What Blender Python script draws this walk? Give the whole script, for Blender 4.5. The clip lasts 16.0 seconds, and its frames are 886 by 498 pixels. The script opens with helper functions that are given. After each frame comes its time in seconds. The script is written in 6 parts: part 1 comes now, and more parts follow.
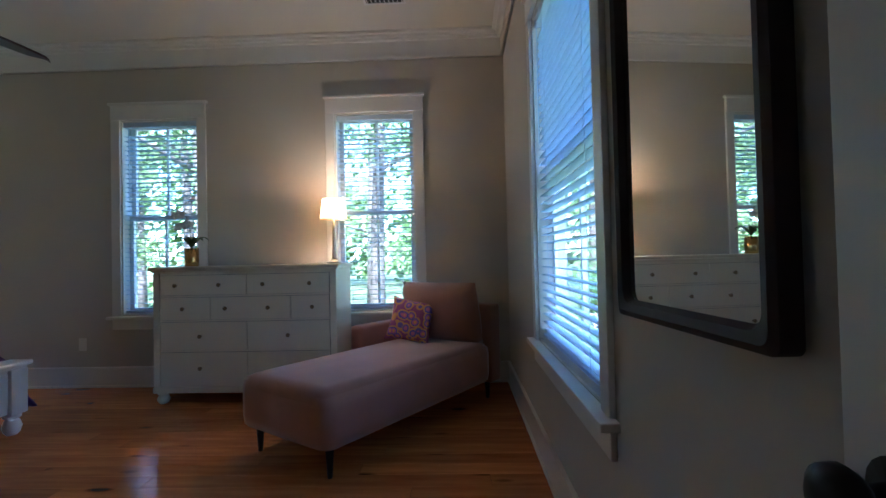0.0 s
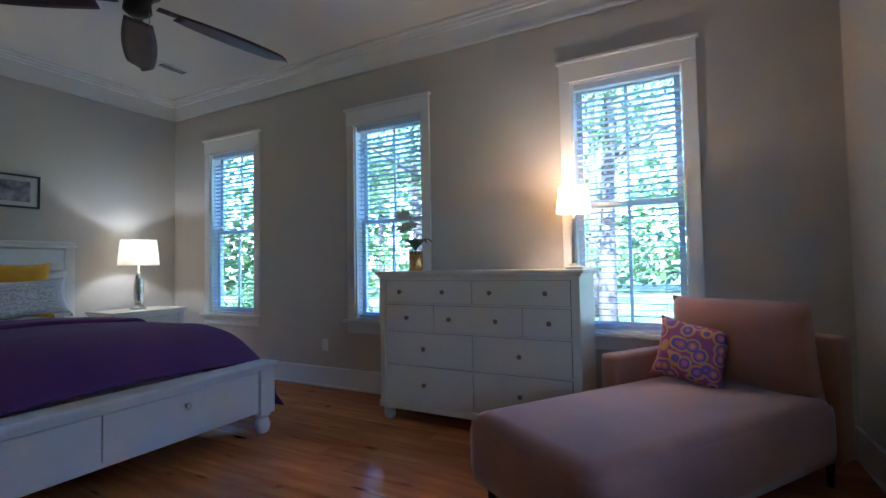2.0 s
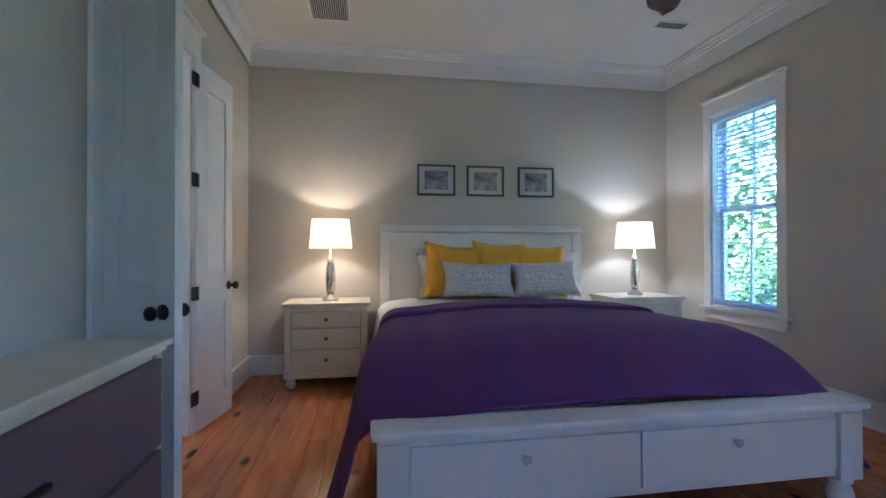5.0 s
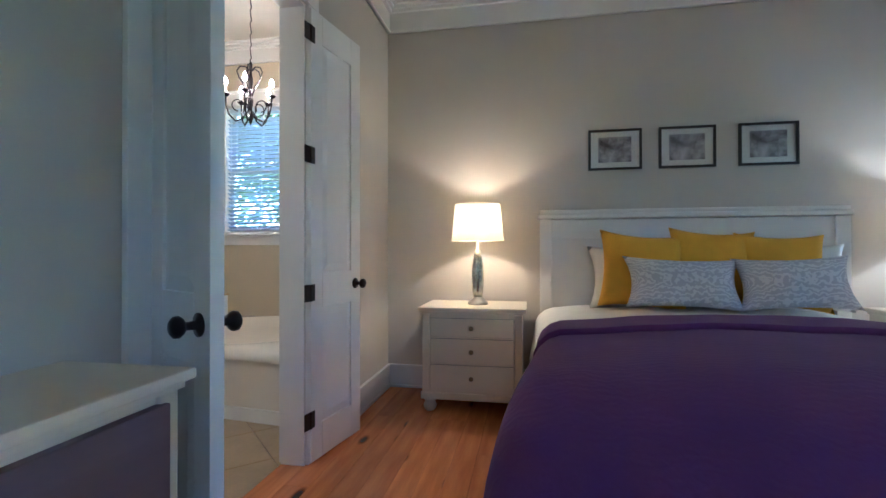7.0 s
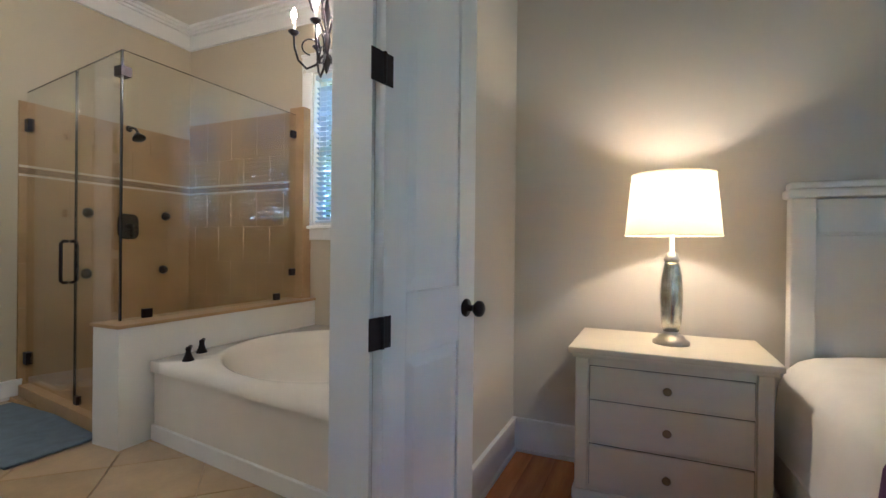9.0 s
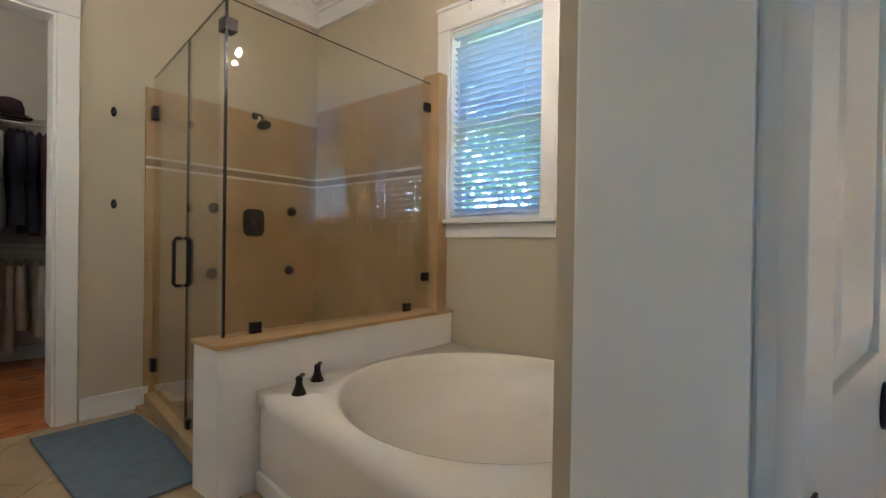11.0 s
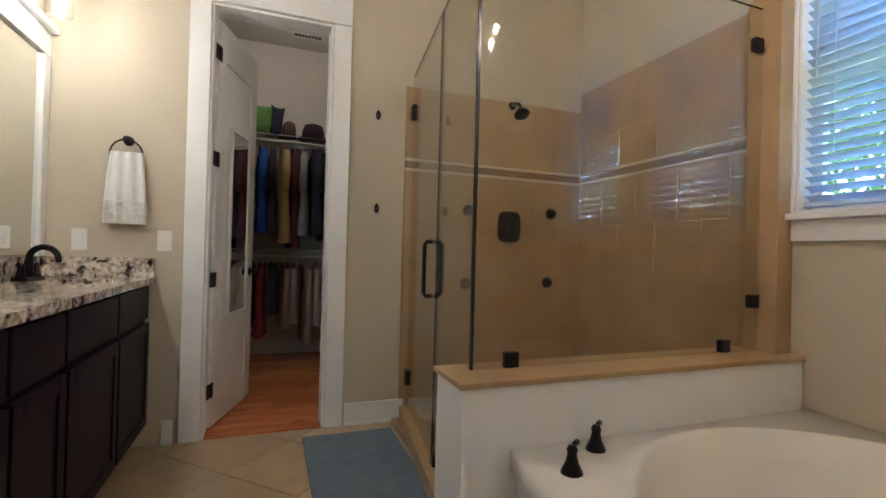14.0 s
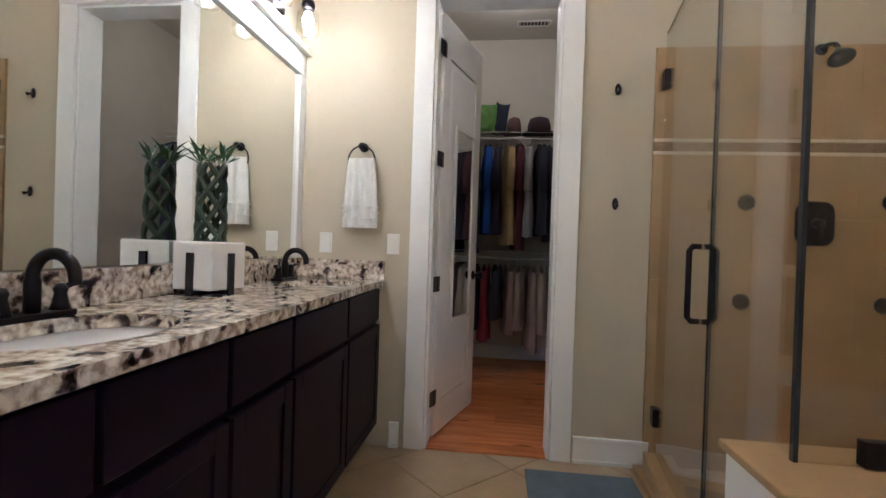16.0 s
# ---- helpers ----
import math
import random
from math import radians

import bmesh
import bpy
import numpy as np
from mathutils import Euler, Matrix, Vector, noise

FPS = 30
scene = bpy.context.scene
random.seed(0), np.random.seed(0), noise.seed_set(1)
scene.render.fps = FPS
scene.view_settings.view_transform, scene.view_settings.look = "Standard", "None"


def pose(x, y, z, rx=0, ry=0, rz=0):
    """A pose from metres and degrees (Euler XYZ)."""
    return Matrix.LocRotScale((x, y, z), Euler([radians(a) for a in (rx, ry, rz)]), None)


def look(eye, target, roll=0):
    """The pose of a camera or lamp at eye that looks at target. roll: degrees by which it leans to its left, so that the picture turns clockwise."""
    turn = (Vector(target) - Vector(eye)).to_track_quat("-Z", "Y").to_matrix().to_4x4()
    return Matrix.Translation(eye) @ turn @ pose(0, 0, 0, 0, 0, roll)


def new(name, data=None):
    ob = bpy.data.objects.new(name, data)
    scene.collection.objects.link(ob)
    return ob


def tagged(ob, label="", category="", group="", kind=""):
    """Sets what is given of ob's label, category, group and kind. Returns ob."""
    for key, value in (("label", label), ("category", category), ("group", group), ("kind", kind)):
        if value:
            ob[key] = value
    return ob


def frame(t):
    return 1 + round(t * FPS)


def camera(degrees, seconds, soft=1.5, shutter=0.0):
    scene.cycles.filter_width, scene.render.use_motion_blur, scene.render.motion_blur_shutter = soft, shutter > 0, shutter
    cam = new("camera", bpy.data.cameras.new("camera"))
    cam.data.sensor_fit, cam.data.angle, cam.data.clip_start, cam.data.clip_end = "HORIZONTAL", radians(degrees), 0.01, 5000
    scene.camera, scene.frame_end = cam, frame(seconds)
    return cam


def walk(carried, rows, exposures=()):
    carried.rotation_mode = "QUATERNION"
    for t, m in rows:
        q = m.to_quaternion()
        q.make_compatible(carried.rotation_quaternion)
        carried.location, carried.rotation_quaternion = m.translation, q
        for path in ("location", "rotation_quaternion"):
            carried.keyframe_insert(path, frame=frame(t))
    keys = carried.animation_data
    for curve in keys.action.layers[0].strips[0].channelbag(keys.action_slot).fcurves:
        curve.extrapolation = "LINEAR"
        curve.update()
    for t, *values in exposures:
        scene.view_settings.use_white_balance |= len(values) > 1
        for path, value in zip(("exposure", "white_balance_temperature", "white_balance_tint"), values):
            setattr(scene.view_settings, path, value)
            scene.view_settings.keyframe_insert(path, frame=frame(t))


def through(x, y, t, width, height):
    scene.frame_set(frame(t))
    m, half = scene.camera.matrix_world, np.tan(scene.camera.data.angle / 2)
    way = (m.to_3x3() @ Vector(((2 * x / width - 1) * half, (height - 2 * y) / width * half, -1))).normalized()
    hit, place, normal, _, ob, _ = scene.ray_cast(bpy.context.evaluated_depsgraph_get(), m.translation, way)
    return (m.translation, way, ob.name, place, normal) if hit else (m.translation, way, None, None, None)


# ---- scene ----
cam = camera(87.6, 16.0)
PATH = [
    (0, (0.028, 0.44, 1.144), (-0.038, 2.439, 1.18), -1.3),
    (0.5, (-0.032, 0.719, 1.231), (-0.174, 2.714, 1.238), -1.0),
    (1, (-0.146, 0.938, 1.161), (-0.49, 2.907, 1.213), -1.0),
    (1.5, (-0.261, 1.107, 1.183), (-0.899, 3.002, 1.235), -1.0),
    (2, (-0.368, 1.207, 1.15), (-1.3, 2.975, 1.223), -1.0),
    (2.5, (-0.528, 1.236, 1.166), (-1.698, 2.857, 1.225), -0.9),
    (3, (-0.662, 1.26, 1.174), (-2.041, 2.708, 1.226), -0.8),
    (3.5, (-0.808, 1.256, 1.169), (-2.38, 2.491, 1.22), -0.6),
    (4, (-0.922, 1.286, 1.176), (-2.683, 2.234, 1.212), -0.6),
    (4.5, (-1.072, 1.333, 1.17), (-2.963, 1.986, 1.202), -0.4),
    (5, (-1.228, 1.346, 1.175), (-3.2, 1.677, 1.192), -0.1),
    (5.2, (-1.312, 1.33, 1.179), (-3.297, 1.577, 1.185), 0.1),
    (7.3, (-2.413, 1.406, 1.127), (-4.364, 0.964, 1.142), 0.1),
    (7.5, (-2.603, 1.332, 1.147), (-4.543, 0.844, 1.159), 0.3),
    (8, (-2.845, 1.23, 1.149), (-4.762, 0.66, 1.155), 0.4),
    (8.5, (-3.1, 1.099, 1.151), (-4.978, 0.411, 1.153), 0.5),
    (9, (-3.334, 0.947, 1.154), (-5.157, 0.125, 1.148), 0.6),
    (9.5, (-3.579, 0.748, 1.16), (-5.336, -0.206, 1.154), 0.9),
    (10, (-3.766, 0.561, 1.161), (-5.457, -0.508, 1.147), 0.9),
    (10.2, (-3.824, 0.494, 1.162), (-5.479, -0.629, 1.141), 0.9),
    (11.3, (-4.075, 0.20, 1.145), (-5.598, -1.096, 1.138), 0.8),
    (12.5, (-4.438, -0.088, 1.128), (-5.783, -1.569, 1.136), 0.7),
    (13, (-4.463, -0.203, 1.127), (-5.599, -1.849, 1.139), 1.0),
    (13.5, (-4.418, -0.289, 1.115), (-5.317, -2.076, 1.133), 1.3),
    (14, (-4.344, -0.386, 1.118), (-5.046, -2.259, 1.133), 1.5),
    (14.5, (-4.301, -0.479, 1.117), (-4.78, -2.421, 1.127), 1.8),
    (15, (-4.317, -0.614, 1.136), (-4.538, -2.601, 1.131), 1.9),
    (15.5, (-4.337, -0.722, 1.146), (-4.321, -2.722, 1.131), 2.0),
    (16, (-4.375, -0.81, 1.143), (-4.141, -2.797, 1.128), 1.9),
]
EXPOSURES = [(0, 3.8, 4680, 12), (1.2, 3.95, 4580, 14), (2.5, 4.14, 4400, 15), (5, 4.62, 4430, 17), (7.5, 4.68, 4520, 16), (10, 4.6, 4660, 14), (12.5, 4.57, 4960, 15), (14, 4.65, 4820, 17), (15, 4.72, 4620, 18), (16, 4.8, 4560, 19)]
walk(cam, [(t, look(eye, target, roll)) for t, eye, target, roll in PATH], EXPOSURES)

# ---- world, sun, lights, exposure ----
SUN_ELEV, SUN_AZ = 50.0, 176.0          # degrees; azimuth clockwise from +y
world = bpy.data.worlds.new("world")
scene.world = world
world.use_nodes = True
wn = world.node_tree
wn.nodes.clear()
sky = wn.nodes.new("ShaderNodeTexSky")
sky.sky_type, sky.sun_disc = "NISHITA", False
sky.sun_elevation, sky.sun_rotation = radians(SUN_ELEV), radians(SUN_AZ)
sky_bg = wn.nodes.new("ShaderNodeBackground")
sky_bg.inputs["Strength"].default_value = 0.15
sky_out = wn.nodes.new("ShaderNodeOutputWorld")
wn.links.new(sky.outputs[0], sky_bg.inputs[0])
wn.links.new(sky_bg.outputs[0], sky_out.inputs[0])
sun = new("sun", bpy.data.lights.new("sun", "SUN"))
sun.data.energy, sun.data.angle, sun.data.color = 3.4, radians(0.5), (1, 0.95, 0.86)
sd = Vector((math.sin(radians(SUN_AZ)) * math.cos(radians(SUN_ELEV)), math.cos(radians(SUN_AZ)) * math.cos(radians(SUN_ELEV)), math.sin(radians(SUN_ELEV))))
sun.matrix_world = look((0, 0, 30), Vector((0, 0, 30)) - sd)


def lamp(name, place, watts, colour, radius=0.03):
    ob = new(name, bpy.data.lights.new(name, "POINT"))
    ob.data.energy, ob.data.color, ob.data.shadow_soft_size = watts, colour, radius
    ob.location = place
    return ob


WARM, AMBER, PALE, CANDLE = (1, 0.70, 0.37), (1, 0.60, 0.28), (1, 0.77, 0.48), (1, 0.52, 0.19)
BEDSIDE = (1, 0.86, 0.64)
lamp("bedside_bulb", (-5.6, 1.03, 1.36), 0.92, WARM)
lamp("bedside_bulb", (-5.6, 4.085, 1.36), 0.8, BEDSIDE)
lamp("dresser_bulb", (-1.03, 4.35, 1.646), 0.62, AMBER, 0.015)
for i in range(5):
    a = radians(20 + 72 * i)
    lamp("candle_bulb", (-5.47 + 0.18 * math.cos(a), -0.76 + 0.18 * math.sin(a), 2.464), 0.20, CANDLE, 0.008)
for y in (-3.02, -2.72, -2.42, -1.8, -1.5, -1.2):
    lamp("vanity_bulb", (-3.40, y, 2.265), 0.24, PALE, 0.03)
# fill light added to brighten the closet; it belongs to no fixture
lamp("closet_fill", (-4.4, -4.6, 3.12), 0.36, PALE, 0.08)


# ---- materials ----
def material(name, colour, rough=0.5, metal=0.0, vary=0.12, scale=6.0, fine=80.0, bump=0.1, per_object=0.0, stretch=(1, 1, 1), dark=None, spec=0.5, sheen=0.0, coat=0.0):
    """A principled surface with stains at one scale, grain at another and a fine relief."""
    m = bpy.data.materials.new(name)
    m.use_nodes = True
    nt = m.node_tree
    b = nt.nodes["Principled BSDF"]
    b.inputs["Roughness"].default_value, b.inputs["Metallic"].default_value = rough, metal
    b.inputs["Specular IOR Level"].default_value = spec
    b.inputs["Sheen Weight"].default_value = sheen
    b.inputs["Coat Weight"].default_value = coat
    tc = nt.nodes.new("ShaderNodeTexCoord")
    mp = nt.nodes.new("ShaderNodeMapping")
    mp.inputs["Scale"].default_value = stretch
    nt.links.new(tc.outputs["Object"], mp.inputs[0])
    big, small = nt.nodes.new("ShaderNodeTexNoise"), nt.nodes.new("ShaderNodeTexNoise")
    big.inputs["Scale"].default_value, small.inputs["Scale"].default_value = scale, fine
    big.inputs["Detail"].default_value, small.inputs["Detail"].default_value = 5, 4
    nt.links.new(mp.outputs[0], big.inputs["Vector"])
    nt.links.new(mp.outputs[0], small.inputs["Vector"])
    ramp = nt.nodes.new("ShaderNodeValToRGB")
    c = Vector(colour)
    lo = Vector(dark) if dark else c * (1 - vary)
    ramp.color_ramp.elements[0].position, ramp.color_ramp.elements[1].position = 0.3, 0.7
    ramp.color_ramp.elements[0].color, ramp.color_ramp.elements[1].color = (*lo, 1), (*c, 1)
    nt.links.new(big.outputs["Fac"], ramp.inputs[0])
    hsv = nt.nodes.new("ShaderNodeHueSaturation")
    nt.links.new(ramp.outputs[0], hsv.inputs["Color"])
    add = nt.nodes.new("ShaderNodeMath")
    add.operation = "MULTIPLY_ADD"
    add.inputs[1].default_value, add.inputs[2].default_value = vary * 0.6, 1 - vary * 0.3
    nt.links.new(small.outputs["Fac"], add.inputs[0])
    value = add
    if per_object:
        info = nt.nodes.new("ShaderNodeObjectInfo")
        shift = nt.nodes.new("ShaderNodeMath")
        shift.operation = "MULTIPLY_ADD"
        shift.inputs[1].default_value, shift.inputs[2].default_value = per_object, -per_object / 2
        nt.links.new(info.outputs["Random"], shift.inputs[0])
        both = nt.nodes.new("ShaderNodeMath")
        nt.links.new(add.outputs[0], both.inputs[0])
        nt.links.new(shift.outputs[0], both.inputs[1])
        value = both
    nt.links.new(value.outputs[0], hsv.inputs["Value"])
    nt.links.new(hsv.outputs[0], b.inputs["Base Color"])
    if bump:
        bp = nt.nodes.new("ShaderNodeBump")
        bp.inputs["Strength"].default_value, bp.inputs["Distance"].default_value = bump, 0.004
        nt.links.new(small.outputs["Fac"], bp.inputs["Height"])
        nt.links.new(bp.outputs[0], b.inputs["Normal"])
    return m


def glow(name, colour, strength):
    m = bpy.data.materials.new(name)
    m.use_nodes = True
    b = m.node_tree.nodes["Principled BSDF"]
    b.inputs["Base Color"].default_value = (*colour, 1)
    b.inputs["Emission Color"].default_value, b.inputs["Emission Strength"].default_value = (*colour, 1), strength
    return m


def pane_glass(name, tint, ior=1.45):
    """A thin pane: clear, with the mirror image that its angle gives."""
    m = bpy.data.materials.new(name)
    m.use_nodes = True
    nt = m.node_tree
    nt.nodes.clear()
    out, mix = nt.nodes.new("ShaderNodeOutputMaterial"), nt.nodes.new("ShaderNodeMixShader")
    tr, gl, lw = nt.nodes.new("ShaderNodeBsdfTransparent"), nt.nodes.new("ShaderNodeBsdfGlossy"), nt.nodes.new("ShaderNodeLayerWeight")
    pw, ma = nt.nodes.new("ShaderNodeMath"), nt.nodes.new("ShaderNodeMath")
    tr.inputs[0].default_value = (*tint, 1)
    gl.inputs["Roughness"].default_value = 0.01
    lw.inputs["Blend"].default_value = 0.5
    f0 = ((ior - 1) / (ior + 1)) ** 2
    pw.operation, pw.inputs[1].default_value = "POWER", 5.0
    ma.operation, ma.inputs[1].default_value, ma.inputs[2].default_value = "MULTIPLY_ADD", 1 - f0, f0
    nt.links.new(lw.outputs["Facing"], pw.inputs[0])
    nt.links.new(pw.outputs[0], ma.inputs[0])
    nt.links.new(ma.outputs[0], mix.inputs[0])
    nt.links.new(tr.outputs[0], mix.inputs[1])
    nt.links.new(gl.outputs[0], mix.inputs[2])
    nt.links.new(mix.outputs[0], out.inputs[0])
    return m


def shade_cloth(name, colour, through=0.5):
    m = bpy.data.materials.new(name)
    m.use_nodes = True
    nt = m.node_tree
    nt.nodes.clear()
    out, mix = nt.nodes.new("ShaderNodeOutputMaterial"), nt.nodes.new("ShaderNodeMixShader")
    df, tl = nt.nodes.new("ShaderNodeBsdfDiffuse"), nt.nodes.new("ShaderNodeBsdfTranslucent")
    tc, wv = nt.nodes.new("ShaderNodeTexCoord"), nt.nodes.new("ShaderNodeTexNoise")
    wv.inputs["Scale"].default_value = 220
    rp = nt.nodes.new("ShaderNodeValToRGB")
    rp.color_ramp.elements[0].color = (*[c * 0.86 for c in colour], 1)
    rp.color_ramp.elements[1].color = (*colour, 1)
    nt.links.new(tc.outputs["Object"], wv.inputs["Vector"])
    nt.links.new(wv.outputs["Fac"], rp.inputs[0])
    nt.links.new(rp.outputs[0], df.inputs[0])
    nt.links.new(rp.outputs[0], tl.inputs[0])
    mix.inputs[0].default_value = through
    nt.links.new(df.outputs[0], mix.inputs[1])
    nt.links.new(tl.outputs[0], mix.inputs[2])
    nt.links.new(mix.outputs[0], out.inputs[0])
    return m


def plank_wood(name, light, dark, knot, rough=0.22):
    """Heart pine boards: long grain, tonal change from board to board, dark knots."""
    m = material(name, light, rough, vary=0.25, scale=2.2, fine=26, bump=0.06, per_object=0.35, stretch=(0.9, 9, 9), dark=dark)
    nt = m.node_tree
    b = nt.nodes["Principled BSDF"]
    hsv = [n for n in nt.nodes if n.type == "HUE_SAT"][0]
    tc = [n for n in nt.nodes if n.type == "TEX_COORD"][0]
    info = [n for n in nt.nodes if n.type == "OBJECT_INFO"][0]
    mp = nt.nodes.new("ShaderNodeMapping")
    mp.inputs["Scale"].default_value = (1.6, 4.2, 1)
    nt.links.new(tc.outputs["Object"], mp.inputs[0])
    off = nt.nodes.new("ShaderNodeCombineXYZ")
    mul = nt.nodes.new("ShaderNodeMath")
    mul.operation, mul.inputs[1].default_value = "MULTIPLY", 57.0
    nt.links.new(info.outputs["Random"], mul.inputs[0])
    nt.links.new(mul.outputs[0], off.inputs[0])
    nt.links.new(off.outputs[0], mp.inputs["Location"])
    v = nt.nodes.new("ShaderNodeTexVoronoi")
    v.inputs["Scale"].default_value = 1.35
    nt.links.new(mp.outputs[0], v.inputs["Vector"])
    r = nt.nodes.new("ShaderNodeValToRGB")
    r.color_ramp.elements[0].position, r.color_ramp.elements[1].position = 0.09, 0.19
    r.color_ramp.elements[0].color, r.color_ramp.elements[1].color = (1, 1, 1, 1), (0, 0, 0, 1)
    nt.links.new(v.outputs["Distance"], r.inputs[0])
    mix = nt.nodes.new("ShaderNodeMix")
    mix.data_type = "RGBA"
    nt.links.new(r.outputs[0], mix.inputs["Factor"])
    nt.links.new(hsv.outputs[0], mix.inputs["A"])
    mix.inputs["B"].default_value = (*knot, 1)
    nt.links.new(mix.outputs["Result"], b.inputs["Base Color"])
    return m


def granite(name):
    m = bpy.data.materials.new(name)
    m.use_nodes = True
    nt = m.node_tree
    b = nt.nodes["Principled BSDF"]
    b.inputs["Roughness"].default_value = 0.12
    tc = nt.nodes.new("ShaderNodeTexCoord")
    n1, n2, v = nt.nodes.new("ShaderNodeTexNoise"), nt.nodes.new("ShaderNodeTexNoise"), nt.nodes.new("ShaderNodeTexVoronoi")
    n1.inputs["Scale"].default_value, n1.inputs["Detail"].default_value, n1.inputs["Distortion"].default_value = 20, 8, 0.5
    n2.inputs["Scale"].default_value, n2.inputs["Detail"].default_value = 45, 6
    v.inputs["Scale"].default_value = 70
    for n in (n1, n2, v):
        nt.links.new(tc.outputs["Object"], n.inputs["Vector"])
    r1 = nt.nodes.new("ShaderNodeValToRGB")
    for i, (p, c) in enumerate(((0.33, (0.018, 0.012, 0.014)), (0.39, (0.16, 0.12, 0.11)), (0.43, (0.56, 0.49, 0.40)), (0.60, (0.78, 0.72, 0.61)))):
        e = r1.color_ramp.elements[i] if i < 2 else r1.color_ramp.elements.new(p)
        e.position, e.color = p, (*c, 1)
    r2 = nt.nodes.new("ShaderNodeValToRGB")
    r2.color_ramp.elements[0].position, r2.color_ramp.elements[1].position = 0.38, 0.6
    r2.color_ramp.elements[0].color, r2.color_ramp.elements[1].color = (0.45, 0.38, 0.33, 1), (1, 1, 1, 1)
    mx = nt.nodes.new("ShaderNodeMix")
    mx.data_type, mx.blend_type = "RGBA", "MULTIPLY"
    mx.inputs["Factor"].default_value = 1
    nt.links.new(n1.outputs["Fac"], r1.inputs[0])
    nt.links.new(n2.outputs["Fac"], r2.inputs[0])
    nt.links.new(r1.outputs[0], mx.inputs["A"])
    nt.links.new(r2.outputs[0], mx.inputs["B"])
    nt.links.new(mx.outputs["Result"], b.inputs["Base Color"])
    return m


def motif(name, ground, colours, scale):
    """Printed cloth: rings and petals in several colours."""
    m = material(name, ground, 0.85, vary=0.1, fine=300, bump=0.2)
    nt = m.node_tree
    b = nt.nodes["Principled BSDF"]
    tc = [n for n in nt.nodes if n.type == "TEX_COORD"][0]
    v = nt.nodes.new("ShaderNodeTexVoronoi")
    v.inputs["Scale"].default_value = scale
    nt.links.new(tc.outputs["Object"], v.inputs["Vector"])
    r = nt.nodes.new("ShaderNodeValToRGB")
    r.color_ramp.interpolation = "CONSTANT"
    n = len(colours)
    for i, c in enumerate(colours):
        e = r.color_ramp.elements[i] if i < 2 else r.color_ramp.elements.new(i / n)
        e.position, e.color = i / n * 0.8, (*c, 1)
    nt.links.new(v.outputs["Distance"], r.inputs[0])
    nt.links.new(r.outputs[0], b.inputs["Base Color"])
    return m


WALL = material("wall_paint", (0.56, 0.52, 0.455), 0.85, vary=0.05, scale=1.3, fine=160, bump=0.06)
BATHWALL = material("bath_paint", (0.53, 0.465, 0.335), 0.8, vary=0.05, scale=1.3, fine=160, bump=0.06)
CEIL = material("ceiling_paint", (0.72, 0.69, 0.62), 0.9, vary=0.04, scale=1, fine=140, bump=0.06)
TRIM = material("trim_paint", (0.80, 0.79, 0.76), 0.38, vary=0.05, scale=3, fine=60, bump=0.03)
DOORPAINT = material("door_paint", (0.80, 0.79, 0.77), 0.32, vary=0.05, scale=3, fine=60, bump=0.03)
PINE = plank_wood("heart_pine", (0.68, 0.255, 0.075), (0.44, 0.145, 0.04), (0.05, 0.015, 0.006), 0.12)
SUBFLOOR = material("subfloor", (0.07, 0.03, 0.015), 0.8)
TILE = material("travertine_floor", (0.46, 0.34, 0.195), 0.3, vary=0.2, scale=5, fine=40, bump=0.05, per_object=0.12)
GROUT = material("grout", (0.46, 0.32, 0.165), 0.9)
STONE = material("travertine_wall", (0.44, 0.295, 0.14), 0.4, vary=0.25, scale=3.5, fine=30, bump=0.03, per_object=0.035, dark=(0.34, 0.22, 0.095))
BAND = material("mosaic_band", (0.30, 0.19, 0.10), 0.4, vary=0.5, scale=40, fine=90)
LINER = material("cream_liner", (0.72, 0.62, 0.46), 0.35, vary=0.2, scale=20)
IRON = material("oiled_bronze", (0.022, 0.017, 0.02), 0.38, 0.7, vary=0.3, scale=30, bump=0.03)
CREAM = material("cream_furniture", (0.73, 0.66, 0.51), 0.42, vary=0.06, scale=4, fine=90, bump=0.03)
MAUVE = material("mauve_stained_wood", (0.17, 0.115, 0.125), 0.5, vary=0.18, scale=4, fine=50, bump=0.05, stretch=(0.3, 1, 4))
WHITEWOOD = material("white_furniture", (0.76, 0.73, 0.67), 0.4, vary=0.06, scale=4, fine=90, bump=0.03)
BRASS = material("aged_brass_knob", (0.24, 0.18, 0.10), 0.35, 0.9)
STEEL = material("brushed_nickel", (0.55, 0.53, 0.5), 0.28, 0.9)
GOLD = material("gold_pot", (0.62, 0.42, 0.14), 0.22, 0.95, bump=0.02)
QUILT = material("purple_quilt", (0.125, 0.040, 0.150), 0.85, vary=0.25, scale=3, fine=70, bump=0.5, sheen=0.06, spec=0.2, dark=(0.095, 0.030, 0.125))
qn = QUILT.node_tree
qw, qb, qt = qn.nodes.new("ShaderNodeTexWave"), qn.nodes.new("ShaderNodeBump"), qn.nodes.new("ShaderNodeTexCoord")
qw.inputs["Scale"].default_value, qw.inputs["Distortion"].default_value, qw.inputs["Detail"].default_value = 9.0, 14.0, 3.0
qb.inputs["Strength"].default_value, qb.inputs["Distance"].default_value = 0.13, 0.006
qn.links.new(qt.outputs["Object"], qw.inputs["Vector"])
qn.links.new(qw.outputs["Fac"], qb.inputs["Height"])
qn.links.new([n for n in qn.nodes if n.type == "BUMP" and n is not qb][0].outputs[0], qb.inputs["Normal"])
qn.links.new(qb.outputs[0], qn.nodes["Principled BSDF"].inputs["Normal"])
